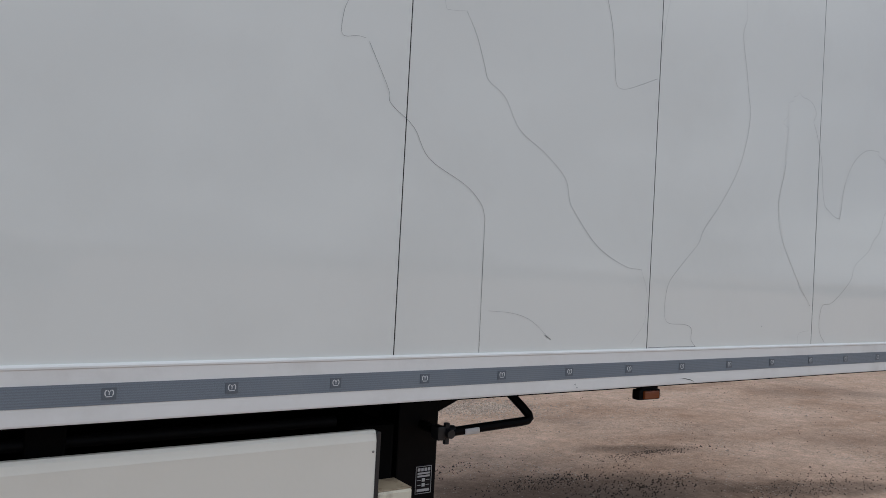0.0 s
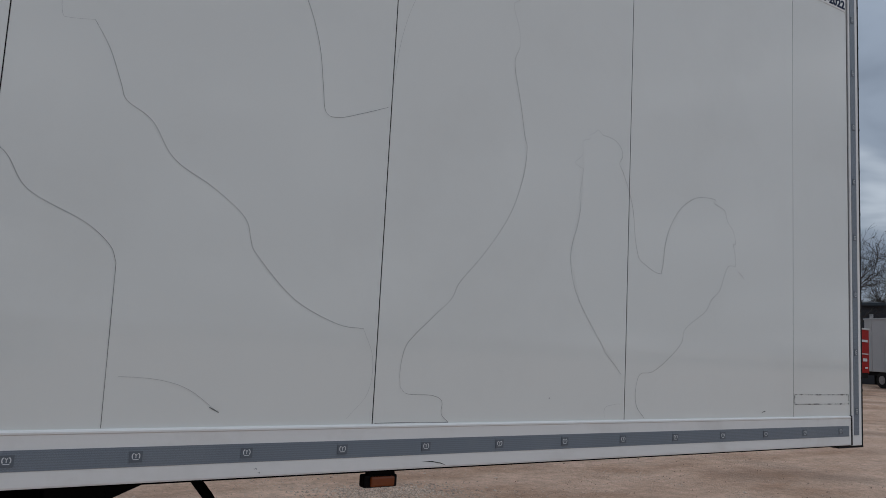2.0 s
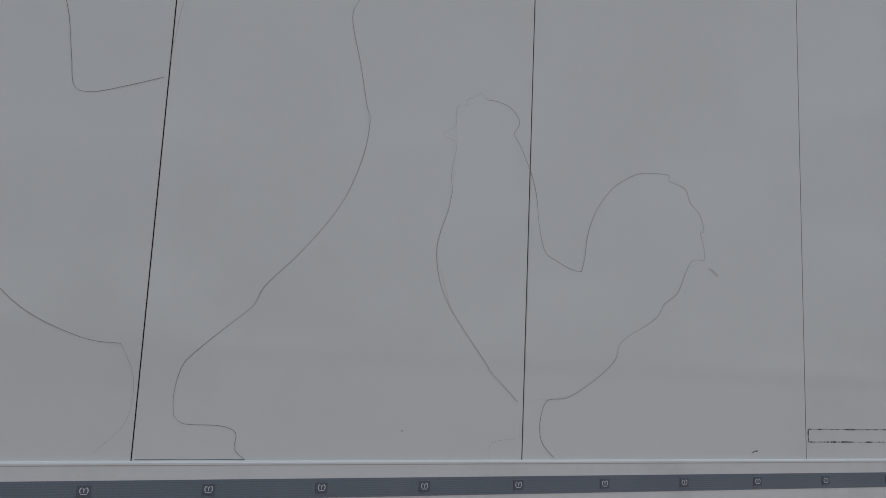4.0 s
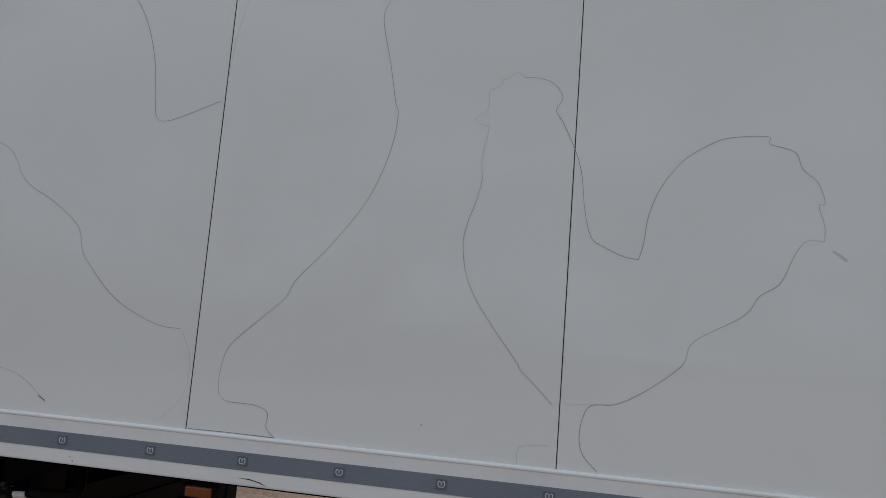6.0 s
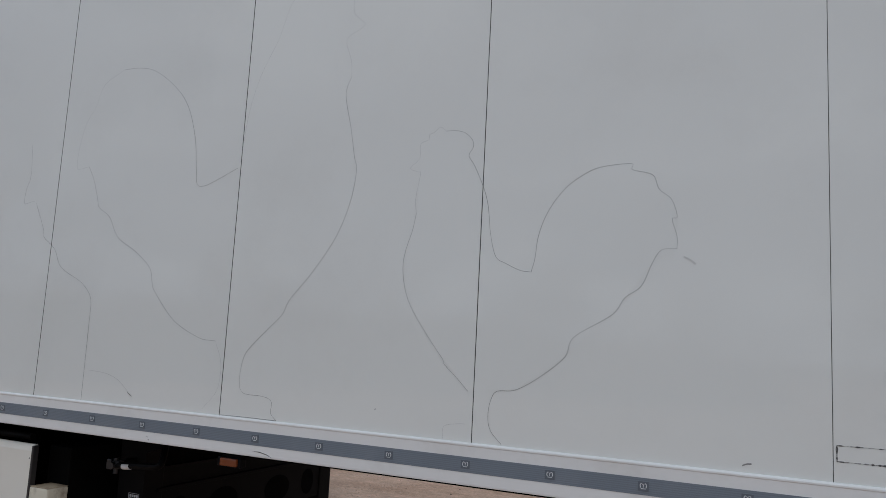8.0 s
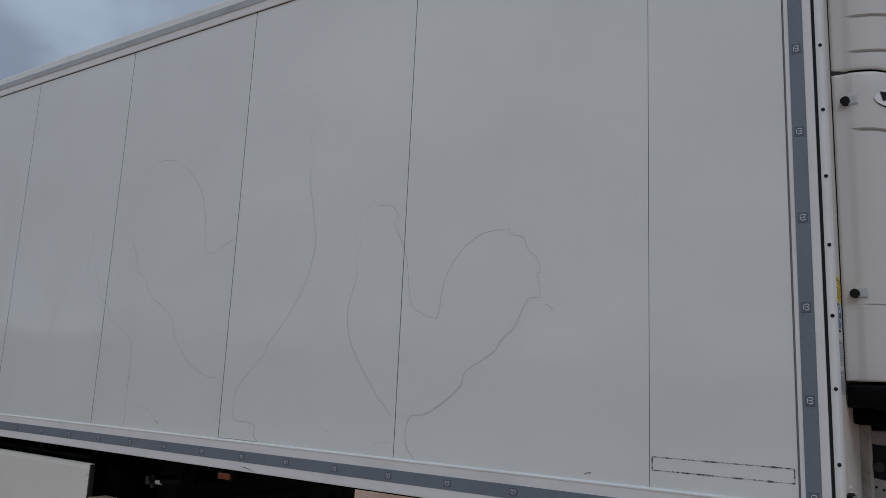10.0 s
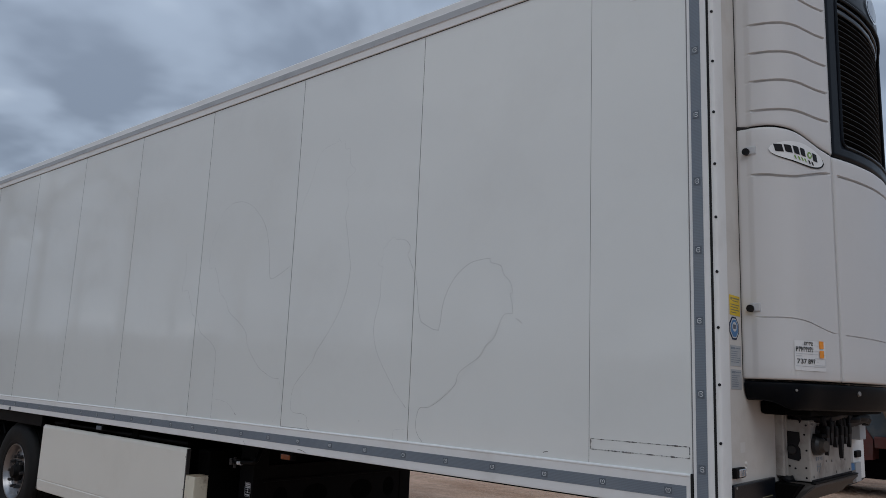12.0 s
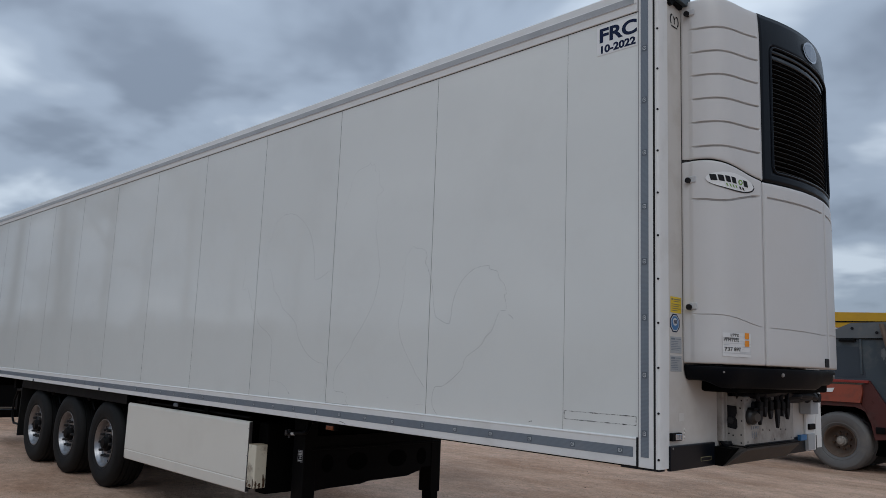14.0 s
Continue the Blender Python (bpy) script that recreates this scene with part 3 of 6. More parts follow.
def crown_strokes(bm, put, k, index=0):
    """Two bowed strokes, a forked stem between them and a foot bar; put(u, v) gives a place, k the half height."""
    def ribbon(pts, w):
        rows = []
        for n, p in enumerate(pts):
            a, b = pts[max(n - 1, 0)], pts[min(n + 1, len(pts) - 1)]
            d = math.hypot(b[0] - a[0], b[1] - a[1])
            nx, ny = -(b[1] - a[1]) / d * w, (b[0] - a[0]) / d * w
            rows.append([bm.verts.new(put(p[0] + nx, p[1] + ny)), bm.verts.new(put(p[0] - nx, p[1] - ny))])
        for q, r in zip(rows, rows[1:]):
            bm.faces.new((q[0], r[0], r[1], q[1])).material_index = index
    for side in (-1, 1):
        ribbon([(side * k * (0.70 + 0.40 * math.cos(a)), k * (0.16 + 0.76 * math.sin(a))) for a in np.linspace(radians(112), radians(-66), 12)], 0.15 * k)
        ribbon([(side * 0.34 * k, 0.86 * k), (0.0, 0.30 * k)], 0.11 * k)
    ribbon([(0.0, 0.34 * k), (0.0, -0.42 * k)], 0.12 * k)
    ribbon([(-0.86 * k, -0.86 * k), (0.86 * k, -0.86 * k)], 0.12 * k)


def tape_mark():
    """A dark square with a light printed crown in it."""
    bm = box(-0.0180, 0.0180, -0.0016, 0.0, -0.0155, 0.0155)
    crown_strokes(bm, lambda u, v: (u, -0.0022, v), 0.0094, 1)
    bmesh.ops.recalc_face_normals(bm, faces=bm.faces)
    return bm


def build_tape_marks():
    first = part("tape_mark", tape_mark(), (TAPE_DARK, TAPE_LIGHT), trailer, "small printed maker's mark on the tape")
    first.matrix_basis = pose(-5.072, -0.0102, 1.286)
    for k in range(-15, 25):
        x = -5.072 + 0.3243 * k
        if k and -LENGTH + 1 < x < -0.15:
            again(first, trailer, pose(x, -0.0102, 1.286))
    for k in range(8):
        again(first, trailer, pose(-0.0525, -0.0104, 1.390 + 0.3193 * k, 0, 90, 0))


build_tape_marks()


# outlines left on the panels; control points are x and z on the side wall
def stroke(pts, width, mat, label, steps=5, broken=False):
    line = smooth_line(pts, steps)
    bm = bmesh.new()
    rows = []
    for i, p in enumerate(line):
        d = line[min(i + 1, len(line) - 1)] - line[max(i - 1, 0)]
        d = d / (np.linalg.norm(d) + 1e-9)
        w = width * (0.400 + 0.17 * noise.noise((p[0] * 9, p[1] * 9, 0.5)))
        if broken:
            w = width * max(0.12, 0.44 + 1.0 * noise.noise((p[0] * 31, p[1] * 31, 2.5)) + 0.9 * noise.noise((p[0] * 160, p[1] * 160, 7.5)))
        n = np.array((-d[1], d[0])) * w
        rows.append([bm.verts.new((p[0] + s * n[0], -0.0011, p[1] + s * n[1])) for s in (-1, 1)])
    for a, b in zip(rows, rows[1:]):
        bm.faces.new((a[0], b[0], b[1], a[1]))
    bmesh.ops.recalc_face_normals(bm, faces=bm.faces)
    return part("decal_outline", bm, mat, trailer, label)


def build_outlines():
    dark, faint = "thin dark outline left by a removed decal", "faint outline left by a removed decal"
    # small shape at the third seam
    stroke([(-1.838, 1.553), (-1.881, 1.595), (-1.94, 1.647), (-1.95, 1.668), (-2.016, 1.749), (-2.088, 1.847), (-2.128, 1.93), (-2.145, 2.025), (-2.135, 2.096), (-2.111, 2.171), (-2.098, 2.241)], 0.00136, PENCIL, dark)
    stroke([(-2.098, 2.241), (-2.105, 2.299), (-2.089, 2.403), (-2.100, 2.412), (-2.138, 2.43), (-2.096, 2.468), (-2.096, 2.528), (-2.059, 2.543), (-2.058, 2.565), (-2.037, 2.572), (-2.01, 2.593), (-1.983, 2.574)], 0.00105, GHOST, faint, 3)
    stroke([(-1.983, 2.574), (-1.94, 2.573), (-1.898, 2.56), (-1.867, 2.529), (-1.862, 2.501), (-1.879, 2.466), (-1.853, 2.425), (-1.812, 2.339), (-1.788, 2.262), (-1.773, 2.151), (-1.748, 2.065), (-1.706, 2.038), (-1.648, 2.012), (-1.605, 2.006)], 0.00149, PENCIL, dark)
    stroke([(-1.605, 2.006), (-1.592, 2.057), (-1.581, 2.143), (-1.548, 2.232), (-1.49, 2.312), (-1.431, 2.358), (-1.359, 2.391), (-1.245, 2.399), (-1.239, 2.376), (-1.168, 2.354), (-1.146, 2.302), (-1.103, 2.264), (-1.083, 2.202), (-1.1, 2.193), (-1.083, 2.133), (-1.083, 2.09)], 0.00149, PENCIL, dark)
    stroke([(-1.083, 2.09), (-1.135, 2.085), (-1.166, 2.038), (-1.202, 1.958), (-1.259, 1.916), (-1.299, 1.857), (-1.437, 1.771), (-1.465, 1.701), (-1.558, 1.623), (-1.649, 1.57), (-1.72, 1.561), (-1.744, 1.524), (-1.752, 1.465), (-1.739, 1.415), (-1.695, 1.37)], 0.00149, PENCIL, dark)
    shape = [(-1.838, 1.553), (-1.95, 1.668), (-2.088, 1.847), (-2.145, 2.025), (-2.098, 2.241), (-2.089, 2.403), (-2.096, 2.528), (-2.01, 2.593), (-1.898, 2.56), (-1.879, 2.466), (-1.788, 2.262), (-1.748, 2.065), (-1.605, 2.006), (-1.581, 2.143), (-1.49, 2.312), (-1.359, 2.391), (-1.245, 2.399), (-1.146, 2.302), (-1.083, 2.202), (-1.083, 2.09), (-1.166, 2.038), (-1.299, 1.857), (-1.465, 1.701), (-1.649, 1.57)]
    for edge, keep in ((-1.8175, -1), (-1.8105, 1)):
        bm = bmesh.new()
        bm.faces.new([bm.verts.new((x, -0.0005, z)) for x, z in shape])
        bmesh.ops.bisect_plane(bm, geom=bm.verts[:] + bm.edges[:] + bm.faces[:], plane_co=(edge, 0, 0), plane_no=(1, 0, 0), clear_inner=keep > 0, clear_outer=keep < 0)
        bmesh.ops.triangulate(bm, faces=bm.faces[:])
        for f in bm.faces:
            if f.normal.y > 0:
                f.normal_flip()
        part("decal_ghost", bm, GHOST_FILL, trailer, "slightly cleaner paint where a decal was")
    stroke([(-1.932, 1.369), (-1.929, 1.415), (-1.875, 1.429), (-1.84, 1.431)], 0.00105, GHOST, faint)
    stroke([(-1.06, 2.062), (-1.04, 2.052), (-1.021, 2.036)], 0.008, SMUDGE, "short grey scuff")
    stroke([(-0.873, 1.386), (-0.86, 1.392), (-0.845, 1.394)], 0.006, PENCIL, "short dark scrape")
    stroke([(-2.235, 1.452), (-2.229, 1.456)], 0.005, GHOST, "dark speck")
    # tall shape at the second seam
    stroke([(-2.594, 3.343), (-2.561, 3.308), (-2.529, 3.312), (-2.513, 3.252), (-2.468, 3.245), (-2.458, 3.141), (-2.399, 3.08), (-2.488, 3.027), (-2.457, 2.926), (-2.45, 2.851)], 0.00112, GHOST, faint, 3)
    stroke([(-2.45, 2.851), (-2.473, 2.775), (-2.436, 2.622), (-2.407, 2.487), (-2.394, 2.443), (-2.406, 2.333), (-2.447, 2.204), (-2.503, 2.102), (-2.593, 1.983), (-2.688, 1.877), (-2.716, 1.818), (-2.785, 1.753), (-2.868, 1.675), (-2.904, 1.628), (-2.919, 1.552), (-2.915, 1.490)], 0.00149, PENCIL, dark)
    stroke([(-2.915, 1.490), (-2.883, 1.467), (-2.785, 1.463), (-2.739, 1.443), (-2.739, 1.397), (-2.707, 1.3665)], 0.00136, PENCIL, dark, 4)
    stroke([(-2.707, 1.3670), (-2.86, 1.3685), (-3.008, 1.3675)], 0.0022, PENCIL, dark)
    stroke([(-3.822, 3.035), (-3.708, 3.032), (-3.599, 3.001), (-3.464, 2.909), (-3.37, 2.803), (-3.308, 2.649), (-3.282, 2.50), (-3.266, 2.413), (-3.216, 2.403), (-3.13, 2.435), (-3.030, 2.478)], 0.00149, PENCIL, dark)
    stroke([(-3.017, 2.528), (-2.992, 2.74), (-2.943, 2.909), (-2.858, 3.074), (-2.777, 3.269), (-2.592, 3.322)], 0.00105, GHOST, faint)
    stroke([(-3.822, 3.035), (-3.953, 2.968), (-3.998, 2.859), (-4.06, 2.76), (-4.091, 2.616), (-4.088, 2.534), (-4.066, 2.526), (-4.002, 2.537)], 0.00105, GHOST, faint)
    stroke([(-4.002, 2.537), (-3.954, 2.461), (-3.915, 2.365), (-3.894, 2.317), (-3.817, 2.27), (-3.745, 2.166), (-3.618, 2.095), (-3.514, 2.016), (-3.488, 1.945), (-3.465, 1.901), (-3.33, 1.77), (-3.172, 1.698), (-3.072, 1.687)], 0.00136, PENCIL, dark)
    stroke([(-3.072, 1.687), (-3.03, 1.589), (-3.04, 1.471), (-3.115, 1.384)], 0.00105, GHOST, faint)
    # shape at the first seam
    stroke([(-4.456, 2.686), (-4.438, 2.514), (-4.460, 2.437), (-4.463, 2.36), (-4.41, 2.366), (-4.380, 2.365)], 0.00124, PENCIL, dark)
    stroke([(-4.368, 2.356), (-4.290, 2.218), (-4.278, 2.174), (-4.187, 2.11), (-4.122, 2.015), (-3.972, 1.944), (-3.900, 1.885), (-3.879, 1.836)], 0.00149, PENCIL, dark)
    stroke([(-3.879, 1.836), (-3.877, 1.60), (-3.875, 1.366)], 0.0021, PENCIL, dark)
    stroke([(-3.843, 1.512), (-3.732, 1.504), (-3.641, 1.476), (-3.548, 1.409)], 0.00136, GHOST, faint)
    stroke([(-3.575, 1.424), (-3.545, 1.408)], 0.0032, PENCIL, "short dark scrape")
    # outline of a label that was taken off
    for a, b in (((-0.602, 1.476), (-0.111, 1.478)), ((-0.602, 1.428), (-0.111, 1.429)), ((-0.602, 1.428), (-0.602, 1.476)), ((-0.111, 1.429), (-0.111, 1.478))):
        stroke([a, ((a[0] + b[0]) / 2, (a[1] + b[1]) / 2), b], 0.0029, ADHESIVE, "broken dark adhesive edge of a removed label", 70, True)
    # small scrape on the rail
    bm = slab([(-2.812, 1.2325), (-2.775, 1.2335), (-2.735, 1.226), (-2.712, 1.216), (-2.740, 1.2245), (-2.775, 1.2305)], "y", -0.0094, -0.0078)
    part("rail_scrape", bm, INK, trailer, "curved black scrape on the rail")
    for pts in (((-3.346, 1.234), (-3.341, 1.238), (-3.338, 1.233)), ((-3.334, 1.224), (-3.328, 1.225), (-3.330, 1.220))):
        line = bent([(x - 0.075, -0.0086, z) for x, z in pts], 0.0008, 5)
        part("rail_scribble", line, TAPE_DARK, trailer, "tiny pen scribble on the rail")


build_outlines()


def build_class_sign():
    sign = part("class_sign", box(-0.389, -0.106, -0.0022, -0.0004, 3.663, 3.853, 0.0006, segments=1), BADGE, trailer, "white class sticker with navy letters")
    lettering("FRC", 0.089, NAVY, sign, pose(-0.376, -0.0030, 3.749), "navy letters", 0.0040, 1.24)
    lettering("10-2022", 0.047, NAVY, sign, pose(-0.372, -0.0030, 3.677), "navy numerals", 0.0024, 1.19)


build_class_sign()


# running gear
def build_wheel(parent, x, outer):
    """A wheel on the near (outer = -1) or far (+1) side; its middle is the origin of its parts."""
    at = pose(x, 0.285 if outer < 0 else WIDTH - 0.285, AXLE_Z, 0, 0, 0 if outer < 0 else 180)
    hub = part("wheel", revolve([(0.0, -0.192), (0.058, -0.192), (0.068, -0.184), (0.076, -0.158), (0.094, -0.154), (0.106, -0.144), (0.112, -0.104), (0.0, -0.09)], 28), BLACK, parent, "truck wheel with ten-stud hub", True)
    hub.matrix_basis = at
    tyre = [(0.288, -0.162), (0.306, -0.181), (0.330, -0.188), (0.338, -0.186), (0.346, -0.190), (0.43, -0.194), (0.474, -0.188), (0.482, -0.181), (0.505, -0.172), (0.520, -0.158), (0.530, -0.146)]
    for y in (-0.10, -0.035, 0.035, 0.10):
        tyre += [(0.534, y - 0.010), (0.522, y - 0.007), (0.522, y + 0.007), (0.534, y + 0.010)]
    tyre += [(0.530, 0.148), (0.505, 0.176), (0.43, 0.193), (0.36, 0.19), (0.288, 0.165)]
    part("tyre", revolve(tyre, 56), RUBBER, hub, "black truck tyre", True)
    rim = [(0.300, -0.166), (0.293, -0.177), (0.286, -0.176), (0.281, -0.164), (0.268, -0.150), (0.261, -0.124), (0.252, -0.104), (0.238, -0.098), (0.218, -0.100), (0.196, -0.114), (0.150, -0.118), (0.110, -0.114), (0.110, -0.10), (0.24, -0.06), (0.288, 0.16)]
    part("rim", revolve(rim, 48), ALLOY, hub, "silver alloy rim", True)
    nut = None
    for k in range(10):
        a = 2 * math.pi * k / 10
        m = pose(0.164 * math.cos(a), 0, 0.164 * math.sin(a))
        if nut is None:
            nut = part("wheel_nut", rod((0, -0.172, 0), (0, -0.112, 0), 0.0145, 0.021, 6), STUD, hub)
            nut.matrix_basis = m
        else:
            again(nut, hub, m)
    hole = None
    for k in range(10):
        a = 2 * math.pi * (k + 0.5) / 10
        m = pose(0.222 * math.cos(a), 0, 0.222 * math.sin(a))
        if hole is None:
            hole = part("hand_hole", rod((0, -0.1025, 0), (0, -0.094, 0), 0.019, 0.019, 12), INK, hub, "dark round hole in the rim")
            hole.matrix_basis = m
        else:
            again(hole, hub, m)
    return hub


AXLES = (-7.785, -9.105, -10.435)
AXLE_Z = 0.556


def build_running_gear():
    for x in AXLES:
        for outer in (-1, 1):
            build_wheel(trailer, x, outer)
        part("axle", rod((x, 0.3, AXLE_Z), (x, WIDTH - 0.3, AXLE_Z), 0.07), BLACK, trailer, smooth=True)
        for y in (0.62, WIDTH - 0.62):
            part("air_spring", rod((x - 0.35, y, 0.62), (x - 0.35, y, 1.0), 0.13, 0.11, 16), RUBBER, trailer, smooth=True)
        part("mudguard", bent([(x + 0.60 * math.cos(a), 0.285, AXLE_Z + 0.59 * math.sin(a)) for a in np.linspace(radians(35), radians(145), 9)], 0.02, 6), BLACK, trailer)
    for y in (0.72, WIDTH - 0.84):
        # frame rail with a drop behind the landing legs
        prof = [(-12.9, 1.2), (-12.9, 0.84), (-4.25, 0.84), (-3.75, 1.10), (-0.3, 1.13), (-0.3, 1.2)]
        part("chassis_beam", slab(prof, "y", y, y + 0.12), BLACK, trailer, "black steel frame rail")
    # deep members get the shade colour instead of chassis paint
    for x in (-5.2, -6.6, -8.4, -9.8, -11.6, -12.6):
        part("cross_member", box(x - 0.05, x + 0.05, 0.1, WIDTH - 0.1, 1.04, 1.19, 0.01), VOID, trailer)
    part("axle_valance", box(-11.05, -7.06, 0.05, 0.075, 1.085, 1.205, 0.004), BLACK, trailer, "black strip above the wheels")
    part("mud_flap", box(-11.20, -11.17, 0.09, 0.48, 0.33, 1.12, 0.006), RUBBER, trailer, "black rubber mud flap")
    part("flap_bracket", bent([(-11.25, 0.12, 1.05), (-11.45, 0.12, 1.02), (-11.6, 0.12, 0.85), (-11.62, 0.12, 0.6), (-11.5, 0.12, 0.5), (-11.25, 0.12, 0.5)], 0.018, 8), BLACK, trailer)
    part("rear_bumper", box(-LENGTH - 0.02, -LENGTH + 0.1, 0.1, WIDTH - 0.1, 0.42, 0.56, 0.01), BLACK, trailer)
    part("bumper_post", box(-LENGTH, -LENGTH + 0.12, 0.7, 0.82, 0.5, 1.2, 0.01), BLACK, trailer)
    part("bumper_post", box(-LENGTH, -LENGTH + 0.12, WIDTH - 0.82, WIDTH - 0.7, 0.5, 1.2, 0.01), BLACK, trailer)
    for x in (-7.78, -10.34):
        part("rail_marker", box(x - 0.013, x + 0.013, -0.022, -0.008, 1.214, 1.246, 0.003), TAPE_DARK, trailer, "small dark marker under the rail")
    # rail skirt panel
    prof = [(0.060, 1.112), (0.051, 1.102), (0.045, 1.080), (0.045, 0.584), (0.049, 0.576), (0.045, 0.568), (0.053, 0.474), (0.058, 0.467), (0.075, 0.467), (0.075, 1.112)]
    for x0, x1, l in ((-6.985, -4.236, "cream painted side skirt with a folded lower edge"),):
        sk = part("side_skirt", slab(prof, "x", x0, x1), SKIRT, trailer, l)
        part("skirt_edge", box(x1 - 0.001, x1 + 0.014, 0.042, 0.073, 0.476, 1.108, 0.003), STUD, sk, "dark metal edge strip")
        part("skirt_edge", box(x0 - 0.014, x0 + 0.001, 0.047, 0.078, 0.476, 1.098, 0.003), STEEL, sk)
        bolt = part("skirt_bolt", rod((0, 0.0425, 0), (0, 0.046, 0), 0.004, None, 8), STEEL, sk)
        bolt.location = (x1 - 0.012, 0, 1.045)
        again(bolt, sk, pose(x1 - 0.012, 0, 0.80)), again(bolt, sk, pose(x1 - 0.012, 0, 0.60))
        # brackets coloured near-black for the shade behind the skirt
        for x in (x0 + 0.3, -5.7, x1 - 0.3):
            part("skirt_bracket", box(x - 0.03, x + 0.03, 0.08, 0.7, 1.0, 1.06, 0.004), VOID, sk)
    part("skirt_hinge_tube", rod((-6.9, 0.13, 1.135), (-4.35, 0.13, 1.135), 0.018), BLACK, trailer, smooth=True)
    box_ = part("support_box", box(-4.222, -4.090, 0.042, 0.166, 0.520, 0.910, 0.010), RUSTY, trailer, "cream steel support box with rusty corners")
    def rust_blot(c, w, h, seed):
        """A ragged patch that creeps up from the foot of the box."""
        rim = []
        for k, t in enumerate(np.linspace(0, 2 * math.pi, 34, endpoint=False)):
            r = 0.80 + 0.55 * noise.noise((1.6 * math.cos(t), 1.6 * math.sin(t), seed)) + 0.45 * noise.noise((4.5 * math.cos(t), 4.5 * math.sin(t), seed + 9))
            rim.append((c + w * r * math.cos(t), max(0.523, 0.530 + h * (0.45 + r * 0.75 * math.sin(t)))))
        return rim
    for cx, w, h, seed in ((-4.202, 0.010, 0.050, 1.3), (-4.160, 0.024, 0.026, 4.1), (-4.110, 0.012, 0.070, 7.7)):
        part("rust_patch", slab(rust_blot(cx, w, h, seed), "y", 0.0395, 0.0422), RUST_DARK, box_, "dark flaking rust")
    for cy, w, h, seed in ((0.062, 0.010, 0.050, 2.2), (0.100, 0.020, 0.035, 5.9), (0.140, 0.016, 0.095, 8.4)):
        part("rust_patch", slab(rust_blot(cy, w, h, seed), "x", -4.0905, -4.0878), RUST_DARK, box_)
    # near-black block put in for the shade behind the box
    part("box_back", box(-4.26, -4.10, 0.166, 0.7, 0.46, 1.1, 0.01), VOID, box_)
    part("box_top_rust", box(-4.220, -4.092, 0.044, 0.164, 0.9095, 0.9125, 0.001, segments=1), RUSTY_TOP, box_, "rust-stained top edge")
    # the crate's near-black is shade put into its colour
    part("storage_crate", box(-6.9, -4.45, 0.16, 0.68, 0.45, 1.0, 0.02), VOID, trailer, "pallet crate behind the skirt, near-black for the shade there")


build_running_gear()


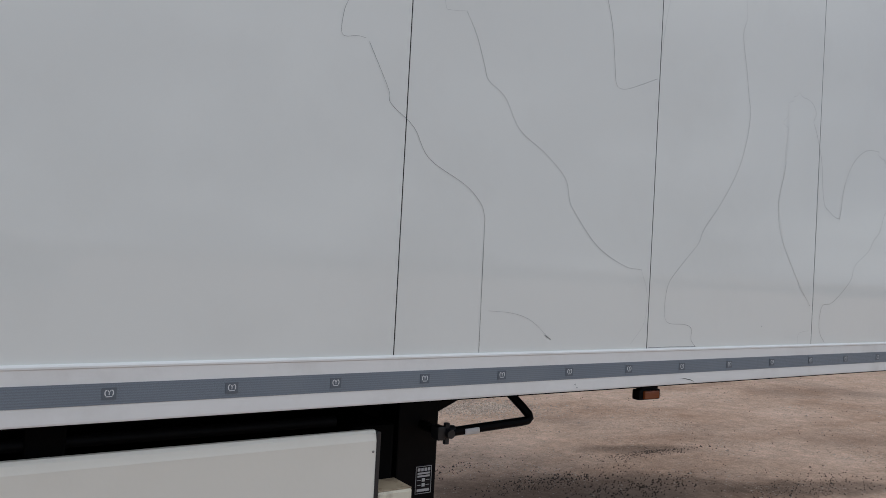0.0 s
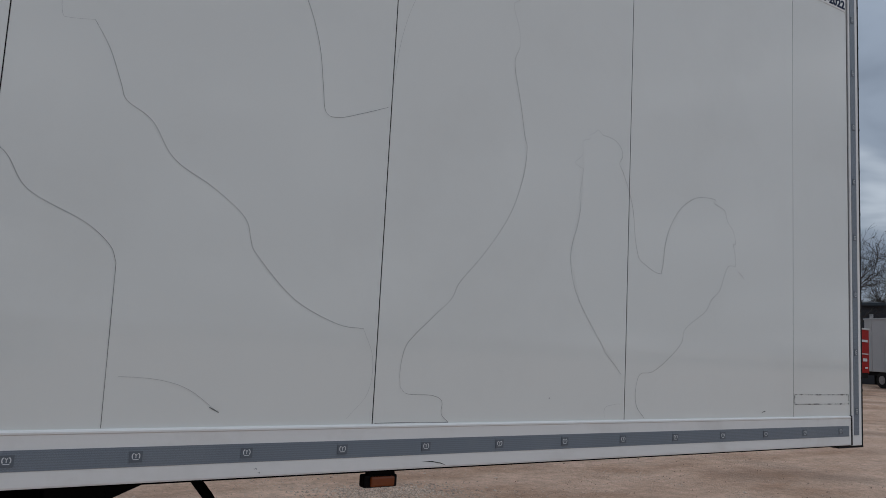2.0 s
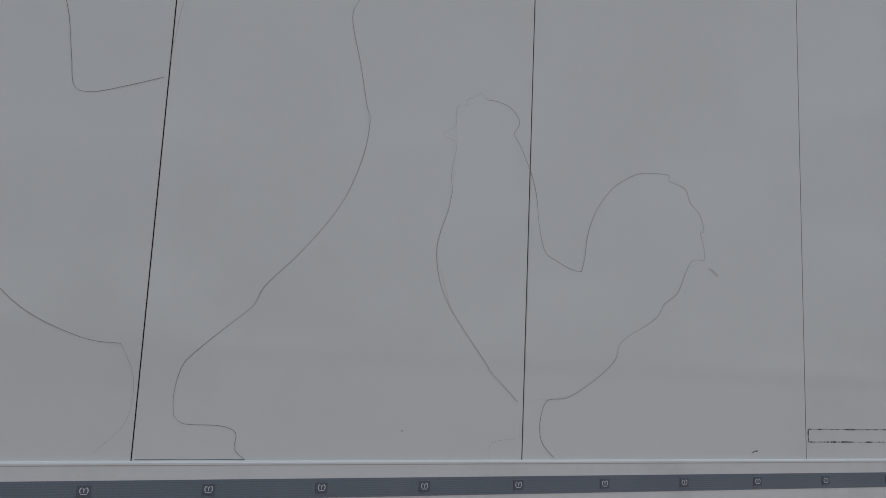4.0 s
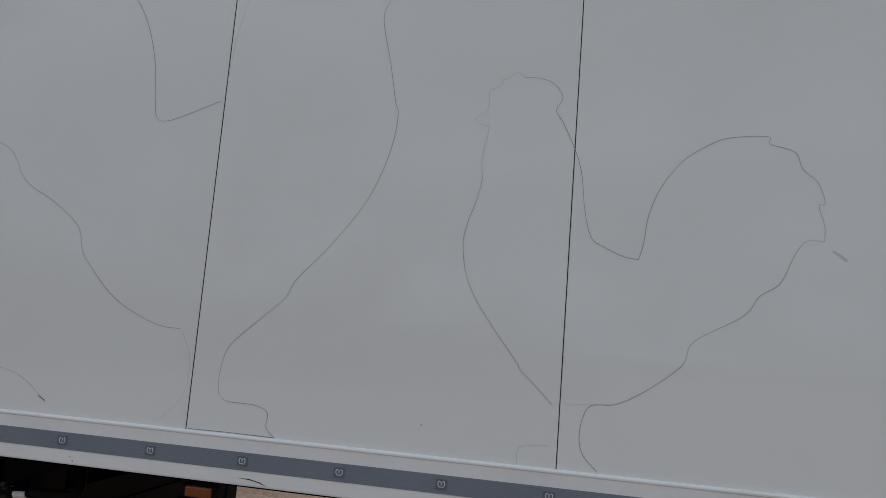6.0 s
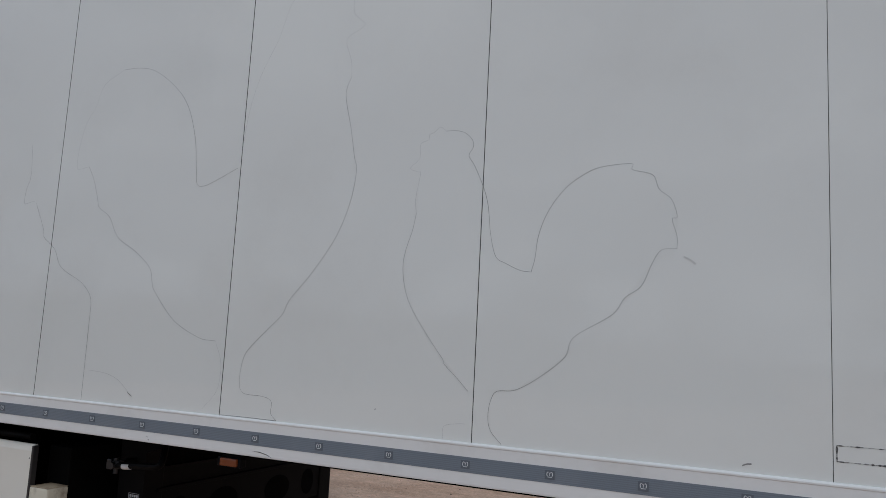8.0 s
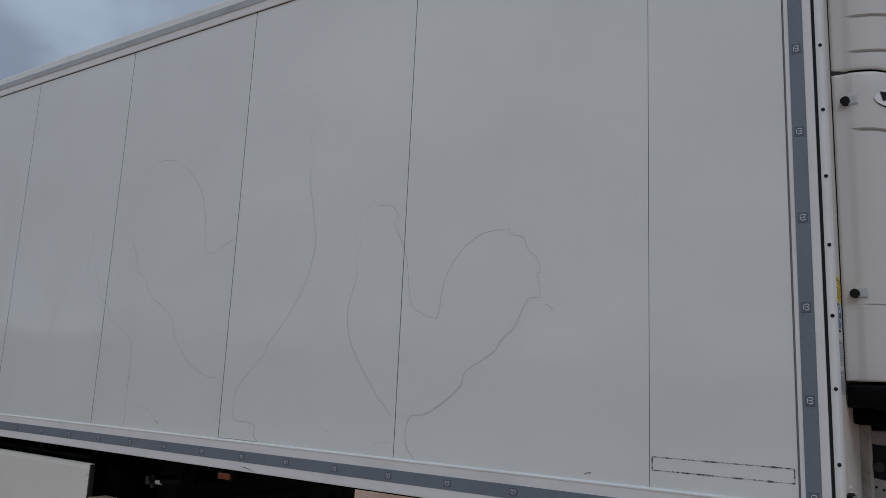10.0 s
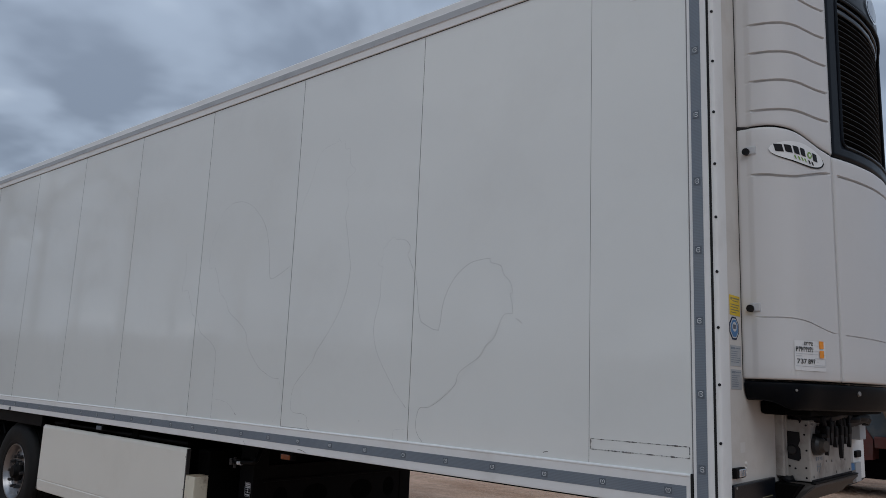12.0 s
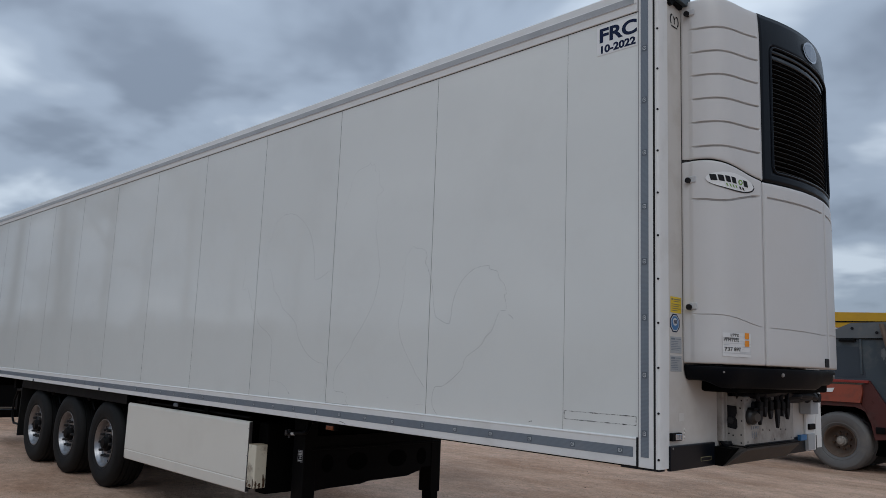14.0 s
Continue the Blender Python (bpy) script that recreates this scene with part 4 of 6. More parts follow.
def build_landing_gear():
    for y in (0.364, 2.0):
        leg = part("landing_leg", box(-3.965, -3.783, y, y + 0.14, 0.36, 1.20, 0.008), BLACK, trailer, "black square landing leg")
        part("inner_leg", box(-3.93, -3.79, y + 0.02, y + 0.12, 0.05, 0.45, 0.006), BLACK, leg)
        part("leg_foot", box(-4.00, -3.72, y - 0.03, y + 0.17, -0.005, 0.06, 0.012), BLACK, leg)
        part("leg_bracket", slab([(-3.785, 1.2), (-3.785, 1.085), (-3.62, 1.155), (-3.62, 1.2)], "y", y + 0.0, y + 0.05), BLACK, leg)
    # solid plate between the legs with four dark recesses and a stepped lower edge
    low = [(0.46, 1.0), (0.46, 0.50), (0.62, 0.515), (1.05, 0.525), (1.15, 0.545), (1.66, 0.555), (1.78, 0.585), (1.86, 0.60), (1.86, 0.63), (2.02, 0.63), (2.02, 0.66), (2.13, 0.66), (2.13, 1.0)]
    plate = part("cross_plate", slab(low, "x", -3.83, -3.79), BLACK, trailer, "black cross plate with dark recesses between the legs")
    # near-black discs on the solid plate paint the shade of its recesses
    for y, w in ((0.64, 0.07), (1.0, 0.13), (1.52, 0.13), (1.86, 0.07)):
        ring = [(y + w * math.cos(t), 0.745 + 0.085 * math.sin(t)) for t in np.linspace(0, 2 * math.pi, 18, endpoint=False)]
        part("recess", slab(ring, "x", -3.7898, -3.7885), VOID, plate, "near-black disc for a shaded cut-out")
    part("cross_flange", box(-3.84, -3.775, 0.46, 2.13, 0.875, 0.895, 0.004), BLACK, plate)
    # sheet and block added in near-black to stand in for unlit space
    part("floor_shade_panel", box(-3.86, -3.82, 0.38, 2.12, 0.98, 1.205, 0.004), VOID, plate, "near-black sheet for the unlit space under the floor")
    part("frame_shade_block", box(-4.30, -3.90, 0.50, 2.1, 0.60, 1.19, 0.01), VOID, trailer, "near-black block for the unlit frame behind the cross plate")
    part("cross_shaft", rod((-3.86, 0.30, 1.04), (-3.86, 2.2, 1.04), 0.018), BLACK, trailer, smooth=True)
    # hand crank folded forwards
    j = Vector((-3.839, 0.224, 1.036))
    crank = part("crank_handle", bent([j, (-3.741, 0.205, 1.046), (-3.60, 0.178, 1.060), (-3.53, 0.164, 1.067), (-3.500, 0.160, 1.071), (-3.487, 0.163, 1.079), (-3.486, 0.172, 1.092), (-3.50, 0.195, 1.118), (-3.55, 0.26, 1.19)], 0.0172, 10), BLACK, trailer, "black folded crank handle", True)
    joint = part("crank_joint", rod(j + Vector((-0.035, 0.01, 0)), j + Vector((0.035, 0.0, 0.004)), 0.026, 0.022, 12), STUD, crank, "greasy black crank joint", True)
    part("joint_pin", rod(j + Vector((0.0, -0.035, 0)), j + Vector((0.0, 0.04, 0)), 0.017, None, 10), STUD, joint)
    part("joint_pin", rod(j + Vector((0.0, 0.0, -0.042)), j + Vector((0.0, 0.0, 0.036)), 0.012, None, 8), STUD, joint)
    part("joint_lug", box(j.x - 0.05, j.x - 0.015, j.y - 0.02, j.y + 0.03, j.z - 0.024, j.z + 0.028, 0.006), STUD, joint)
    part("crank_shaft", rod(j + Vector((-0.02, 0.16, 0)), j + Vector((-0.02, -0.01, 0)), 0.016, None, 10), BLACK, crank)
    part("crank_label", rod((-3.770, 0.2066, 1.0390), (-3.712, 0.1954, 1.0449), 0.0158, None, 14), BADGE, crank, "pale label on the crank")
    # maker's plate on the near leg: bars stand for the lettering
    plate = part("leg_plate", box(-3.880, -3.802, 0.3615, 0.3645, 0.767, 0.879, 0.001, segments=1), INK, trailer, "black maker's plate with pale print")
    bm = bmesh.new()
    cx, dz = -3.841, -0.021
    for x0, x1, z0, z1 in ((-0.036, 0.036, 0.8955, 0.8970), (-0.036, 0.036, 0.7910, 0.7925), (-0.036, -0.0345, 0.791, 0.897), (0.0345, 0.036, 0.791, 0.897),
                           (-0.028, -0.016, 0.878, 0.890), (-0.012, -0.001, 0.878, 0.890), (0.003, 0.014, 0.878, 0.890), (0.018, 0.029, 0.878, 0.890),
                           (-0.028, 0.028, 0.866, 0.873), (-0.028, 0.028, 0.855, 0.862), (-0.007, 0.007, 0.837, 0.850), (-0.007, 0.007, 0.818, 0.831),
                           (-0.028, -0.012, 0.842, 0.844), (0.012, 0.028, 0.842, 0.844), (-0.028, -0.012, 0.823, 0.825), (0.012, 0.028, 0.823, 0.825), (-0.028, 0.028, 0.799, 0.809)):
        box(cx + x0, cx + x1, 0.3602, 0.3614, z0 + dz, z1 + dz, 0, bm)
    part("plate_print", bm, PAPER, plate, "pale printed bars")
    for x in (-2.957, -5.712):
        lamp = part("marker_lamp", box(x - 0.065, x + 0.064, 0.020, 0.062, 1.146, 1.190, 0.008), BLACK, trailer, "amber side marker lamp in a black base")
        # rear lens is amber too; its dark grey paints the shade on it
        part("lens", box(x - 0.043, x + 0.049, 0.010, 0.030, 1.151, 1.185, 0.006), AMBER if x > -4 else TAPE_DARK, lamp, "amber lens" if x > -4 else "amber lens, grey for the shade on it")
        part("lamp_bracket", box(x - 0.043, x + 0.057, 0.03, 0.06, 1.186, 1.205), BLACK, lamp)


build_landing_gear()


# front wall fittings
WALL_X = 0.026


def build_wall_labels():
    def label(name, y0, y1, z0, z1, mat, text):
        return part(name, box(WALL_X + 0.0002, WALL_X + 0.0018, y0, y1, z0, z1, 0.0005, segments=1), mat, trailer, text)

    def bars(parent, rows, mat):
        bm = bmesh.new()
        for y0, y1, z, h in rows:
            box(WALL_X + 0.0018, WALL_X + 0.0026, y0, y1, z - h / 2, z + h / 2, 0, bm)
        part("fine_print", bm, mat, parent)["kind"] = "stuff"

    yl = label("warning_label", 0.138, 0.262, 2.068, 2.160, YELLOW, "yellow warning label with faint dark print")
    bars(yl, [(0.148, 0.164, 2.144, 0.012), (0.172, 0.252, 2.146, 0.006), (0.172, 0.240, 2.134, 0.004), (0.148, 0.252, 2.117, 0.004), (0.148, 0.236, 2.105, 0.004), (0.148, 0.250, 2.093, 0.004), (0.148, 0.215, 2.081, 0.004)], DULL_YELLOW)
    def eight(ry, rz):
        return [(0.186 + ry * math.cos(math.pi * (2 * k + 1) / 8), 2.009 + rz * math.sin(math.pi * (2 * k + 1) / 8)) for k in range(8)]
    oc = part("octagon_label", slab(eight(0.060, 0.056), "x", WALL_X + 0.0002, WALL_X + 0.0018), NAVY, trailer, "blue octagonal inspection sticker")
    part("sticker_rim", slab(eight(0.051, 0.048), "x", WALL_X + 0.0018, WALL_X + 0.0024), PAPER, oc, "pale ring")
    part("sticker_field", slab(eight(0.045, 0.042), "x", WALL_X + 0.0024, WALL_X + 0.0030), BLUE, oc, "blue field")
    part("sticker_disc", slab(oval(0.186, 2.016, 0.027, 0.022, 16), "x", WALL_X + 0.0030, WALL_X + 0.0036), PAPER, oc, "pale disc")
    for y, w in ((0.174, 0.008), (0.187, 0.009), (0.200, 0.007)):
        part("sticker_bar", box(WALL_X + 0.0036, WALL_X + 0.0042, y - w / 2, y + w / 2, 2.006, 2.026), NAVY, oc)
    rng = random.Random(12)
    for z0, z1 in ((1.838, 1.932), (1.735, 1.824)):
        p = label("type_plate", 0.134, 0.262, z0, z1, PLATE, "small grey type plate with fine print")
        rows = [(0.142, 0.186, z1 - 0.013, 0.010), (0.195, 0.252, z1 - 0.013, 0.004)]
        rows += [(0.142, 0.25 - 0.05 * rng.random(), z1 - 0.028 - 0.0095 * k, 0.0032) for k in range(int((z1 - z0 - 0.030) / 0.0095))]
        bars(p, rows, TAPE)
    bm = bmesh.new()
    crown_strokes(bm, lambda u, v: (WALL_X + 0.0012, 0.204 + 1.08 * u, 3.842 + v), 0.040)
    bmesh.ops.recalc_face_normals(bm, faces=bm.faces)
    part("maker_mark", bm, INK, trailer, "small printed maker's mark near the roof")
    part("faint_label", box(WALL_X + 0.0002, WALL_X + 0.0012, 0.225, 0.285, 1.455, 1.500, 0.0004, segments=1), FRONT_PALE, trailer, "pale ghost of a removed label")


build_wall_labels()


def build_front_fittings():
    lamp = part("front_lamp", box(WALL_X - 0.002, WALL_X + 0.022, 0.116, 0.228, 1.352, 1.396, 0.005), BLACK, trailer, "black front position lamp with a clear lens")
    part("lens", box(WALL_X + 0.019, WALL_X + 0.027, 0.148, 0.222, 1.357, 1.391, 0.004), CHROME, lamp, "clear ribbed lens")
    for y in (0.166, 0.185, 0.204):
        part("lens_rib", box(WALL_X + 0.0268, WALL_X + 0.0285, y - 0.0015, y + 0.0015, 1.360, 1.388), TAPE, lamp)
    for z in (1.365, 1.386, 1.407):
        part("cover_stud", revolve([(0.0, -0.006), (0.007, -0.005), (0.010, 0.0), (0.0, 0.0)], 14), FRONT, trailer, "round white cover stud", True).matrix_basis = pose(WALL_X, 0.291, z, 0, 0, 90)
    # bracket and clear lamp at the roof corner
    br = part("roof_bracket", slab([(0.120, ROOF + 0.004), (0.120, 3.932), (0.128, 3.924), (0.150, 3.926), (0.158, 3.950), (0.262, 3.936), (0.268, 3.958), (0.172, 3.990), (0.168, ROOF + 0.004)], "x", WALL_X - 0.004, WALL_X + 0.022), BLACK, trailer, "black bracket below the roof corner")
    part("roof_lamp", slab([(0.172, 3.962), (0.285, 3.958), (0.315, 3.985), (0.320, 4.022), (0.172, 4.022)], "x", WALL_X - 0.002, WALL_X + 0.048), SLATE, br, "dark clear lamp housing")
    # dark kick plates along the foot of the wall
    kick = part("kick_plate", box(0.020, 0.042, 0.100, 0.640, 1.190, 1.326, 0.006), GRILLE, trailer, "dark grey steel kick plate")
    part("slot_rim", box(0.0412, 0.0432, 0.453, 0.588, 1.2240, 1.2480, 0.001, segments=1), DULL_YELLOW, kick, "dull pale rim")
    part("kick_slot", box(0.0425, 0.0445, 0.457, 0.584, 1.2270, 1.2450, 0.001, segments=1), INK, kick, "small dark slot")
    part("plate_screw", rod((0.041, 0.130, 1.312), (0.0445, 0.130, 1.312), 0.006, None, 10), STEEL, kick)
    part("kick_plate", box(0.020, 0.037, 0.640, WIDTH - 0.12, 1.190, 1.300, 0.006), GRILLE, trailer)
    # undercut plate below the coupling box: its face slopes back towards the ground
    scoop = slab([(0.030, 1.302), (0.178, 1.302), (0.192, 1.297), (0.192, 1.286), (0.104, 1.198), (0.090, 1.192), (0.030, 1.192)], "y", 0.735, 1.55)
    for v in scoop.verts:
        if v.co.y < 1.0 and v.co.z < 1.25:
            v.co.y = 0.635
    step = part("under_plate", scoop, DUSTY_STEP, trailer, "dusty dark plate sloping back under the coupling box")
    # solid near-black block stands in for the dark inside of the end
    part("plate_end", slab([(0.030, 1.192), (0.030, 1.300), (0.150, 1.296), (0.098, 1.200), (0.088, 1.190)], "y", 0.628, 0.7345), VOID, step, "near-black block for the shaded open end of the plate")
    part("plate_lip", box(0.172, 0.1955, 0.733, 1.552, 1.2995, 1.3065, 0.002), BLACK, step, "black folded lip")
    part("cable_duct", slab([(0.024, 0.700), (0.060, 0.700), (0.066, 0.706), (0.066, 0.722), (0.060, 0.727), (0.060, 0.748), (0.066, 0.753), (0.066, 0.768), (0.060, 0.774), (0.024, 0.774)], "z", 1.330, 1.66), GRIMY_SHADED, trailer, "grimy white folded-steel cable duct, toned for the shade")
    part("duct_foot", bent(smooth_line([(0.045, 0.72, 1.335), (0.055, 0.73, 1.315), (0.075, 0.745, 1.310), (0.095, 0.75, 1.318)], 4), 0.017, 8), INK, trailer, "black cable boot below the duct", True)
    # coupling box with brake couplings and hoses
    cb = part("coupling_box", box(0.02, 0.170, 0.756, 1.520, 1.308, 1.600, 0.006), GRIMY_SHADED, trailer, "grimy white coupling box with brake couplings, toned for the shade")
    hollow = [(0.058, 1.412), (0.118, 1.402), (0.128, 1.415), (0.126, 1.46), (0.116, 1.475), (0.126, 1.50), (0.124, 1.540), (0.060, 1.545)]
    part("box_opening", slab(hollow, "y", 0.7535, 0.7565), INK, cb, "dark opening in the box side")
    part("opening_plug", rod((0.088, 0.744, 1.455), (0.088, 0.765, 1.455), 0.020, 0.024, 12), STUD, cb, "greasy plug in the opening", True)
    hole = part("box_hole", rod((0, 0.7543, 0), (0, 0.757, 0), 0.005, None, 10), INK, cb, "small dark hole")
    hole.location = (0.146, 0, 1.53)
    for x, z in ((0.154, 1.455), (0.074, 1.375), (0.100, 1.366), (0.150, 1.372), (0.155, 1.575), (0.150, 1.325)):
        again(hole, cb, pose(x, 0, z))
    bolt = part("box_bolt", rod((0.168, 0, 0), (0.174, 0, 0), 0.006, None, 6), STEEL, cb)
    bolt.location = (0, 0.80, 1.33)
    for y, z in ((0.80, 1.58), (1.47, 1.33), (1.2, 1.33), (1.02, 1.395), (1.12, 1.390), (1.30, 1.39), (1.38, 1.385)):
        again(bolt, cb, pose(0, y, z))
    # painted characters too small to read
    bm = bmesh.new()
    for y, z, w, h in ((0.84, 1.432, 0.13, 0.004), (0.85, 1.412, 0.014, 0.020), (0.88, 1.412, 0.014, 0.018), (0.912, 1.413, 0.022, 0.013), (0.945, 1.412, 0.012, 0.018), (0.86, 1.372, 0.006, 0.040), (0.89, 1.366, 0.006, 0.044), (0.92, 1.372, 0.006, 0.034), (0.865, 1.374, 0.07, 0.004)):
        box(0.1695, 0.1712, y, y + w, z - h / 2, z + h / 2, 0, bm)
    part("stencil_bars", bm, TAPE, cb, "small faded stencil bars")
    part("black_run", box(0.1696, 0.1725, 0.765, 1.515, 1.3085, 1.3165), INK, cb, "dark sealing strip along the foot of the box")
    cup = part("socket", revolve([(0.0, -0.02), (0.034, -0.02), (0.046, -0.008), (0.050, 0.03), (0.046, 0.06), (0.0, 0.06)], 22), STUD, cb, "large round grey socket with a worn cover", True)
    cup.matrix_basis = pose(0.195, 0.815, 1.480, 0, 0, 72)
    part("socket_cap", rod((0.0, -0.040, 0.0), (0.0, -0.018, 0.0), 0.026, 0.034, 16), DUSTY_STEP, cup, "worn metal cap", True)
    part("socket_hinge", box(-0.020, 0.020, -0.030, 0.02, 0.040, 0.056, 0.004), BLACK, cup)
    rng = random.Random(8)
    for n, y in enumerate((0.880, 0.955, 1.040, 1.146, 1.225, 1.306)):
        z = 1.548 + rng.uniform(-0.012, 0.016)
        pc = part("brake_coupling", rod((0.165, y, z), (0.222, y + rng.uniform(-0.01, 0.01), z - 0.004), 0.030, 0.026, 14), INK, cb, "black brake coupling", True)
        part("coupling_body", box(0.190, 0.226, y - 0.030, y + 0.030, z - 0.028, z + 0.032, 0.012), BLACK, pc)
        tip = (1.438, 1.482, 1.468, 1.413, 1.478, 1.460)[n]
        part("coupling_handle", slab(smooth_line([(y - 0.026, z - 0.010), (y + 0.026, z - 0.010), (y + 0.024, (z + tip) / 2), (y + 0.006, tip), (y - 0.008, tip), (y - 0.018, (z + tip) / 2 - 0.01)], 2), "x", 0.204, 0.222), INK, pc, "hanging black handle")
        part("hose", bent(smooth_line([(0.21, y, z + 0.02), (0.205, y + rng.uniform(-0.03, 0.03), z + 0.07), (0.17, y + rng.uniform(-0.08, 0.08), z + 0.105), (0.10, y + rng.uniform(-0.1, 0.1), z + 0.12)], 4), rng.uniform(0.012, 0.017), 8), INK, cb, "black hose", True)
    for a, b, z, r in ((0.76, 1.95, 1.615, 0.026), (0.80, 1.90, 1.640, 0.024), (0.86, 1.76, 1.592, 0.020), (0.78, 1.55, 1.660, 0.022), (1.05, 2.02, 1.575, 0.018), (0.95, 1.82, 1.630, 0.021), (1.35, 2.05, 1.600, 0.023)):
        ys = np.linspace(a, b, 6)
        x0 = rng.uniform(0.13, 0.19)
        part("hose", bent(smooth_line([(x0 * (0.6 if q in (0, 5) else 1) + rng.uniform(-0.02, 0.02), y, z + rng.uniform(-0.018, 0.018)) for q, y in enumerate(ys)], 5), r, 8), INK, cb, "black hose under the tray", True)
    br = part("socket_bracket", box(0.030, 0.110, 2.010, 2.160, 1.462, 1.640, 0.006), PLATE, cb, "grey bracket with an electrical socket")
    part("electric_socket", rod((0.105, 2.080, 1.585), (0.150, 2.080, 1.580), 0.038, 0.032, 16), INK, br, "round black electrical socket", True)
    part("corner_plate", box(0.028, 0.046, 2.090, 2.272, 1.196, 1.458, 0.004), RAIL, trailer, "white steel plate at the foot of the front wall")
    part("blue_tag", box(0.036, 0.062, 1.940, 2.050, 1.276, 1.316, 0.003), BLUE, trailer, "blue plate at the foot of the front wall")
    part("end_plate", box(0.030, 0.060, 2.085, 2.215, 1.203, 1.318, 0.003), PLATE, trailer, "grey bracket plate at the foot of the front wall")
    part("side_socket", box(0.030, 0.062, 2.115, 2.235, 1.346, 1.388, 0.008), BLACK, trailer, "small black front position lamp")


build_front_fittings()


# ---------------------------------------------------------------- refrigeration unit
unit = thing("refrigeration_unit", (0, 0, 1.66), "white moulded transport refrigeration unit with black louvred grille", "cooling unit")
UNIT_Z = 1.66
UC = 1.225
PLAN = [(0.272, 0.020), (0.276, 0.060), (0.286, 0.130), (0.310, 0.195), (0.350, 0.248), (0.410, 0.280), (0.480, 0.300), (0.560, 0.321), (0.660, 0.357), (0.760, 0.388), (0.880, 0.418), (1.050, 0.446), (UC, 0.456)]


def plan_line():
    half = [tuple(p) for p in smooth_line(PLAN, 4)]
    full = half + [(2 * UC - y, x) for y, x in reversed(half[:-1])]
    run = [0.0]
    for a, b in zip(full, full[1:]):
        run.append(run[-1] + math.dist(a, b))
    return full, run


LINE, RUN = plan_line()


def on_plan(y):
    """Depth x of the unit's outer skin at y, left or right half."""
    ys = [p[0] for p in LINE]
    return float(np.interp(y, ys, [p[1] for p in LINE]))


def skin(name, ya, yb, zlow, zhigh, mat, label="", grooves=(), inset=0.0, thick=0.028, hole=None, cols=26, dome=0.0, groove_from=0.0, groove_to=9.0, crease=0.0, roll=0.006, taper=0.0):
    """A moulded cover over the plan line from ya to yb; zlow and zhigh are functions of y; grooves are heights, or functions of y, with soft channels."""
    bm = bmesh.new()
    i0, i1 = [float(np.interp(v, [p[0] for p in LINE], RUN)) for v in (ya, yb)]
    cells = []
    runs = [i0 + (i1 - i0) * k / cols for k in range(cols + 1)]
    if hole:
        h0, h1 = [float(np.interp(v, [p[0] for p in LINE], RUN)) for v in hole[:2]]
        runs = list(np.linspace(i0, h0, 5)) + list(np.linspace(h0, h1, cols))[1:] + list(np.linspace(h1, i1, 5))[1:]
    for r in runs:
        y, x = float(np.interp(r, RUN, [p[0] for p in LINE])), float(np.interp(r, RUN, [p[1] for p in LINE]))
        r2 = r + 0.002
        dy, dx = float(np.interp(r2, RUN, [p[0] for p in LINE])) - y, float(np.interp(r2, RUN, [p[1] for p in LINE])) - x
        n = Vector((dy, -dx, 0)).normalized() if (dx or dy) else Vector((1, 0, 0))
        cells.append((y, x, n))
    half, flat = 0.0070, 0.0040
    grid = []
    for y, x, n in cells:
        lo, hi = zlow(y), zhigh(y)
        gz = []
        for g in grooves:
            g, thin_one = g if isinstance(g, tuple) else (g, False)
            gz.append((g(y) if callable(g) else g, thin_one))
        gz.sort()
        marks = [lo] + [v for g, fine in gz for v in (g - half * (0.42 if fine else 1), g + half * (0.42 if fine else 1))] + [hi]
        stops = []
        for a, b in zip(marks[0::2], marks[1::2]):
            e = min(0.012, (b - a) * 0.3)
            stops += [(a, 0.0), (a + e * 0.5, 0.0)] + [(v, 0.0) for v in np.linspace(a + e, b - e, 5)] + [(b - e * 0.5, 0.0), (b, 0.0)]
        deep = 0.014 * ease(groove_from - 0.0025, groove_from + 0.006, y) * (1 - ease(groove_to - 0.01, groove_to, y))
        back_edge = 0.007 if y < crease or y > 2 * UC - crease else 0.0
        for g, fine in gz:
            k = 0.35 if fine else 1.0
            stops += [(g - flat * k, deep * k * 1.3), (g + flat * k, deep * k * 1.3)]
        stops.sort()
        if hole:
            stops = [(float(v), 0.0) for v in (*np.linspace(lo, hole[2], 4), *np.linspace(hole[2], hole[3], 6)[1:], *np.linspace(hole[3], hi, 8)[1:])]
        col = []
        for z, d in stops:
            edge = min(z - lo, hi - z)
            d = d + roll * max(0.0, 1 - edge / 0.012) ** 2 + back_edge * (crease > 0)
            back = dome * max(0.0, (z - (hi - 0.22)) / 0.22) ** 2
            col.append(bm.verts.new(Vector((x, y, z - UNIT_Z)) - n * (d + inset + taper * ((hi - z) / (hi - lo)) ** 2) - Vector((back, 0, 0))))
        grid.append(col)
    for n, (a, b) in enumerate(zip(grid, grid[1:])):
        for k in range(len(a) - 1):
            if not (hole and 4 <= n < len(grid) - 5 and 3 <= k < 8):
                bm.faces.new((a[k], b[k], b[k + 1], a[k + 1]))
    bmesh.ops.delete(bm, geom=[v for v in bm.verts if not v.link_faces], context="VERTS")
    bmesh.ops.recalc_face_normals(bm, faces=bm.faces)
    if sum(f.normal.x for f in bm.faces) < 0:
        bmesh.ops.reverse_faces(bm, faces=bm.faces)
    ob = part(name, bm, mat, unit, label, True)
    sol = ob.modifiers.new("thickness", "SOLIDIFY")
    sol.thickness, sol.offset = thick, -1
    return ob


def flip(f):
    return lambda y: f(2 * UC - y if y > UC else y)


def ease(a, b, v):
    t = min(1.0, max(0.0, (v - a) / (b - a)))
    return t * t * (3 - 2 * t)


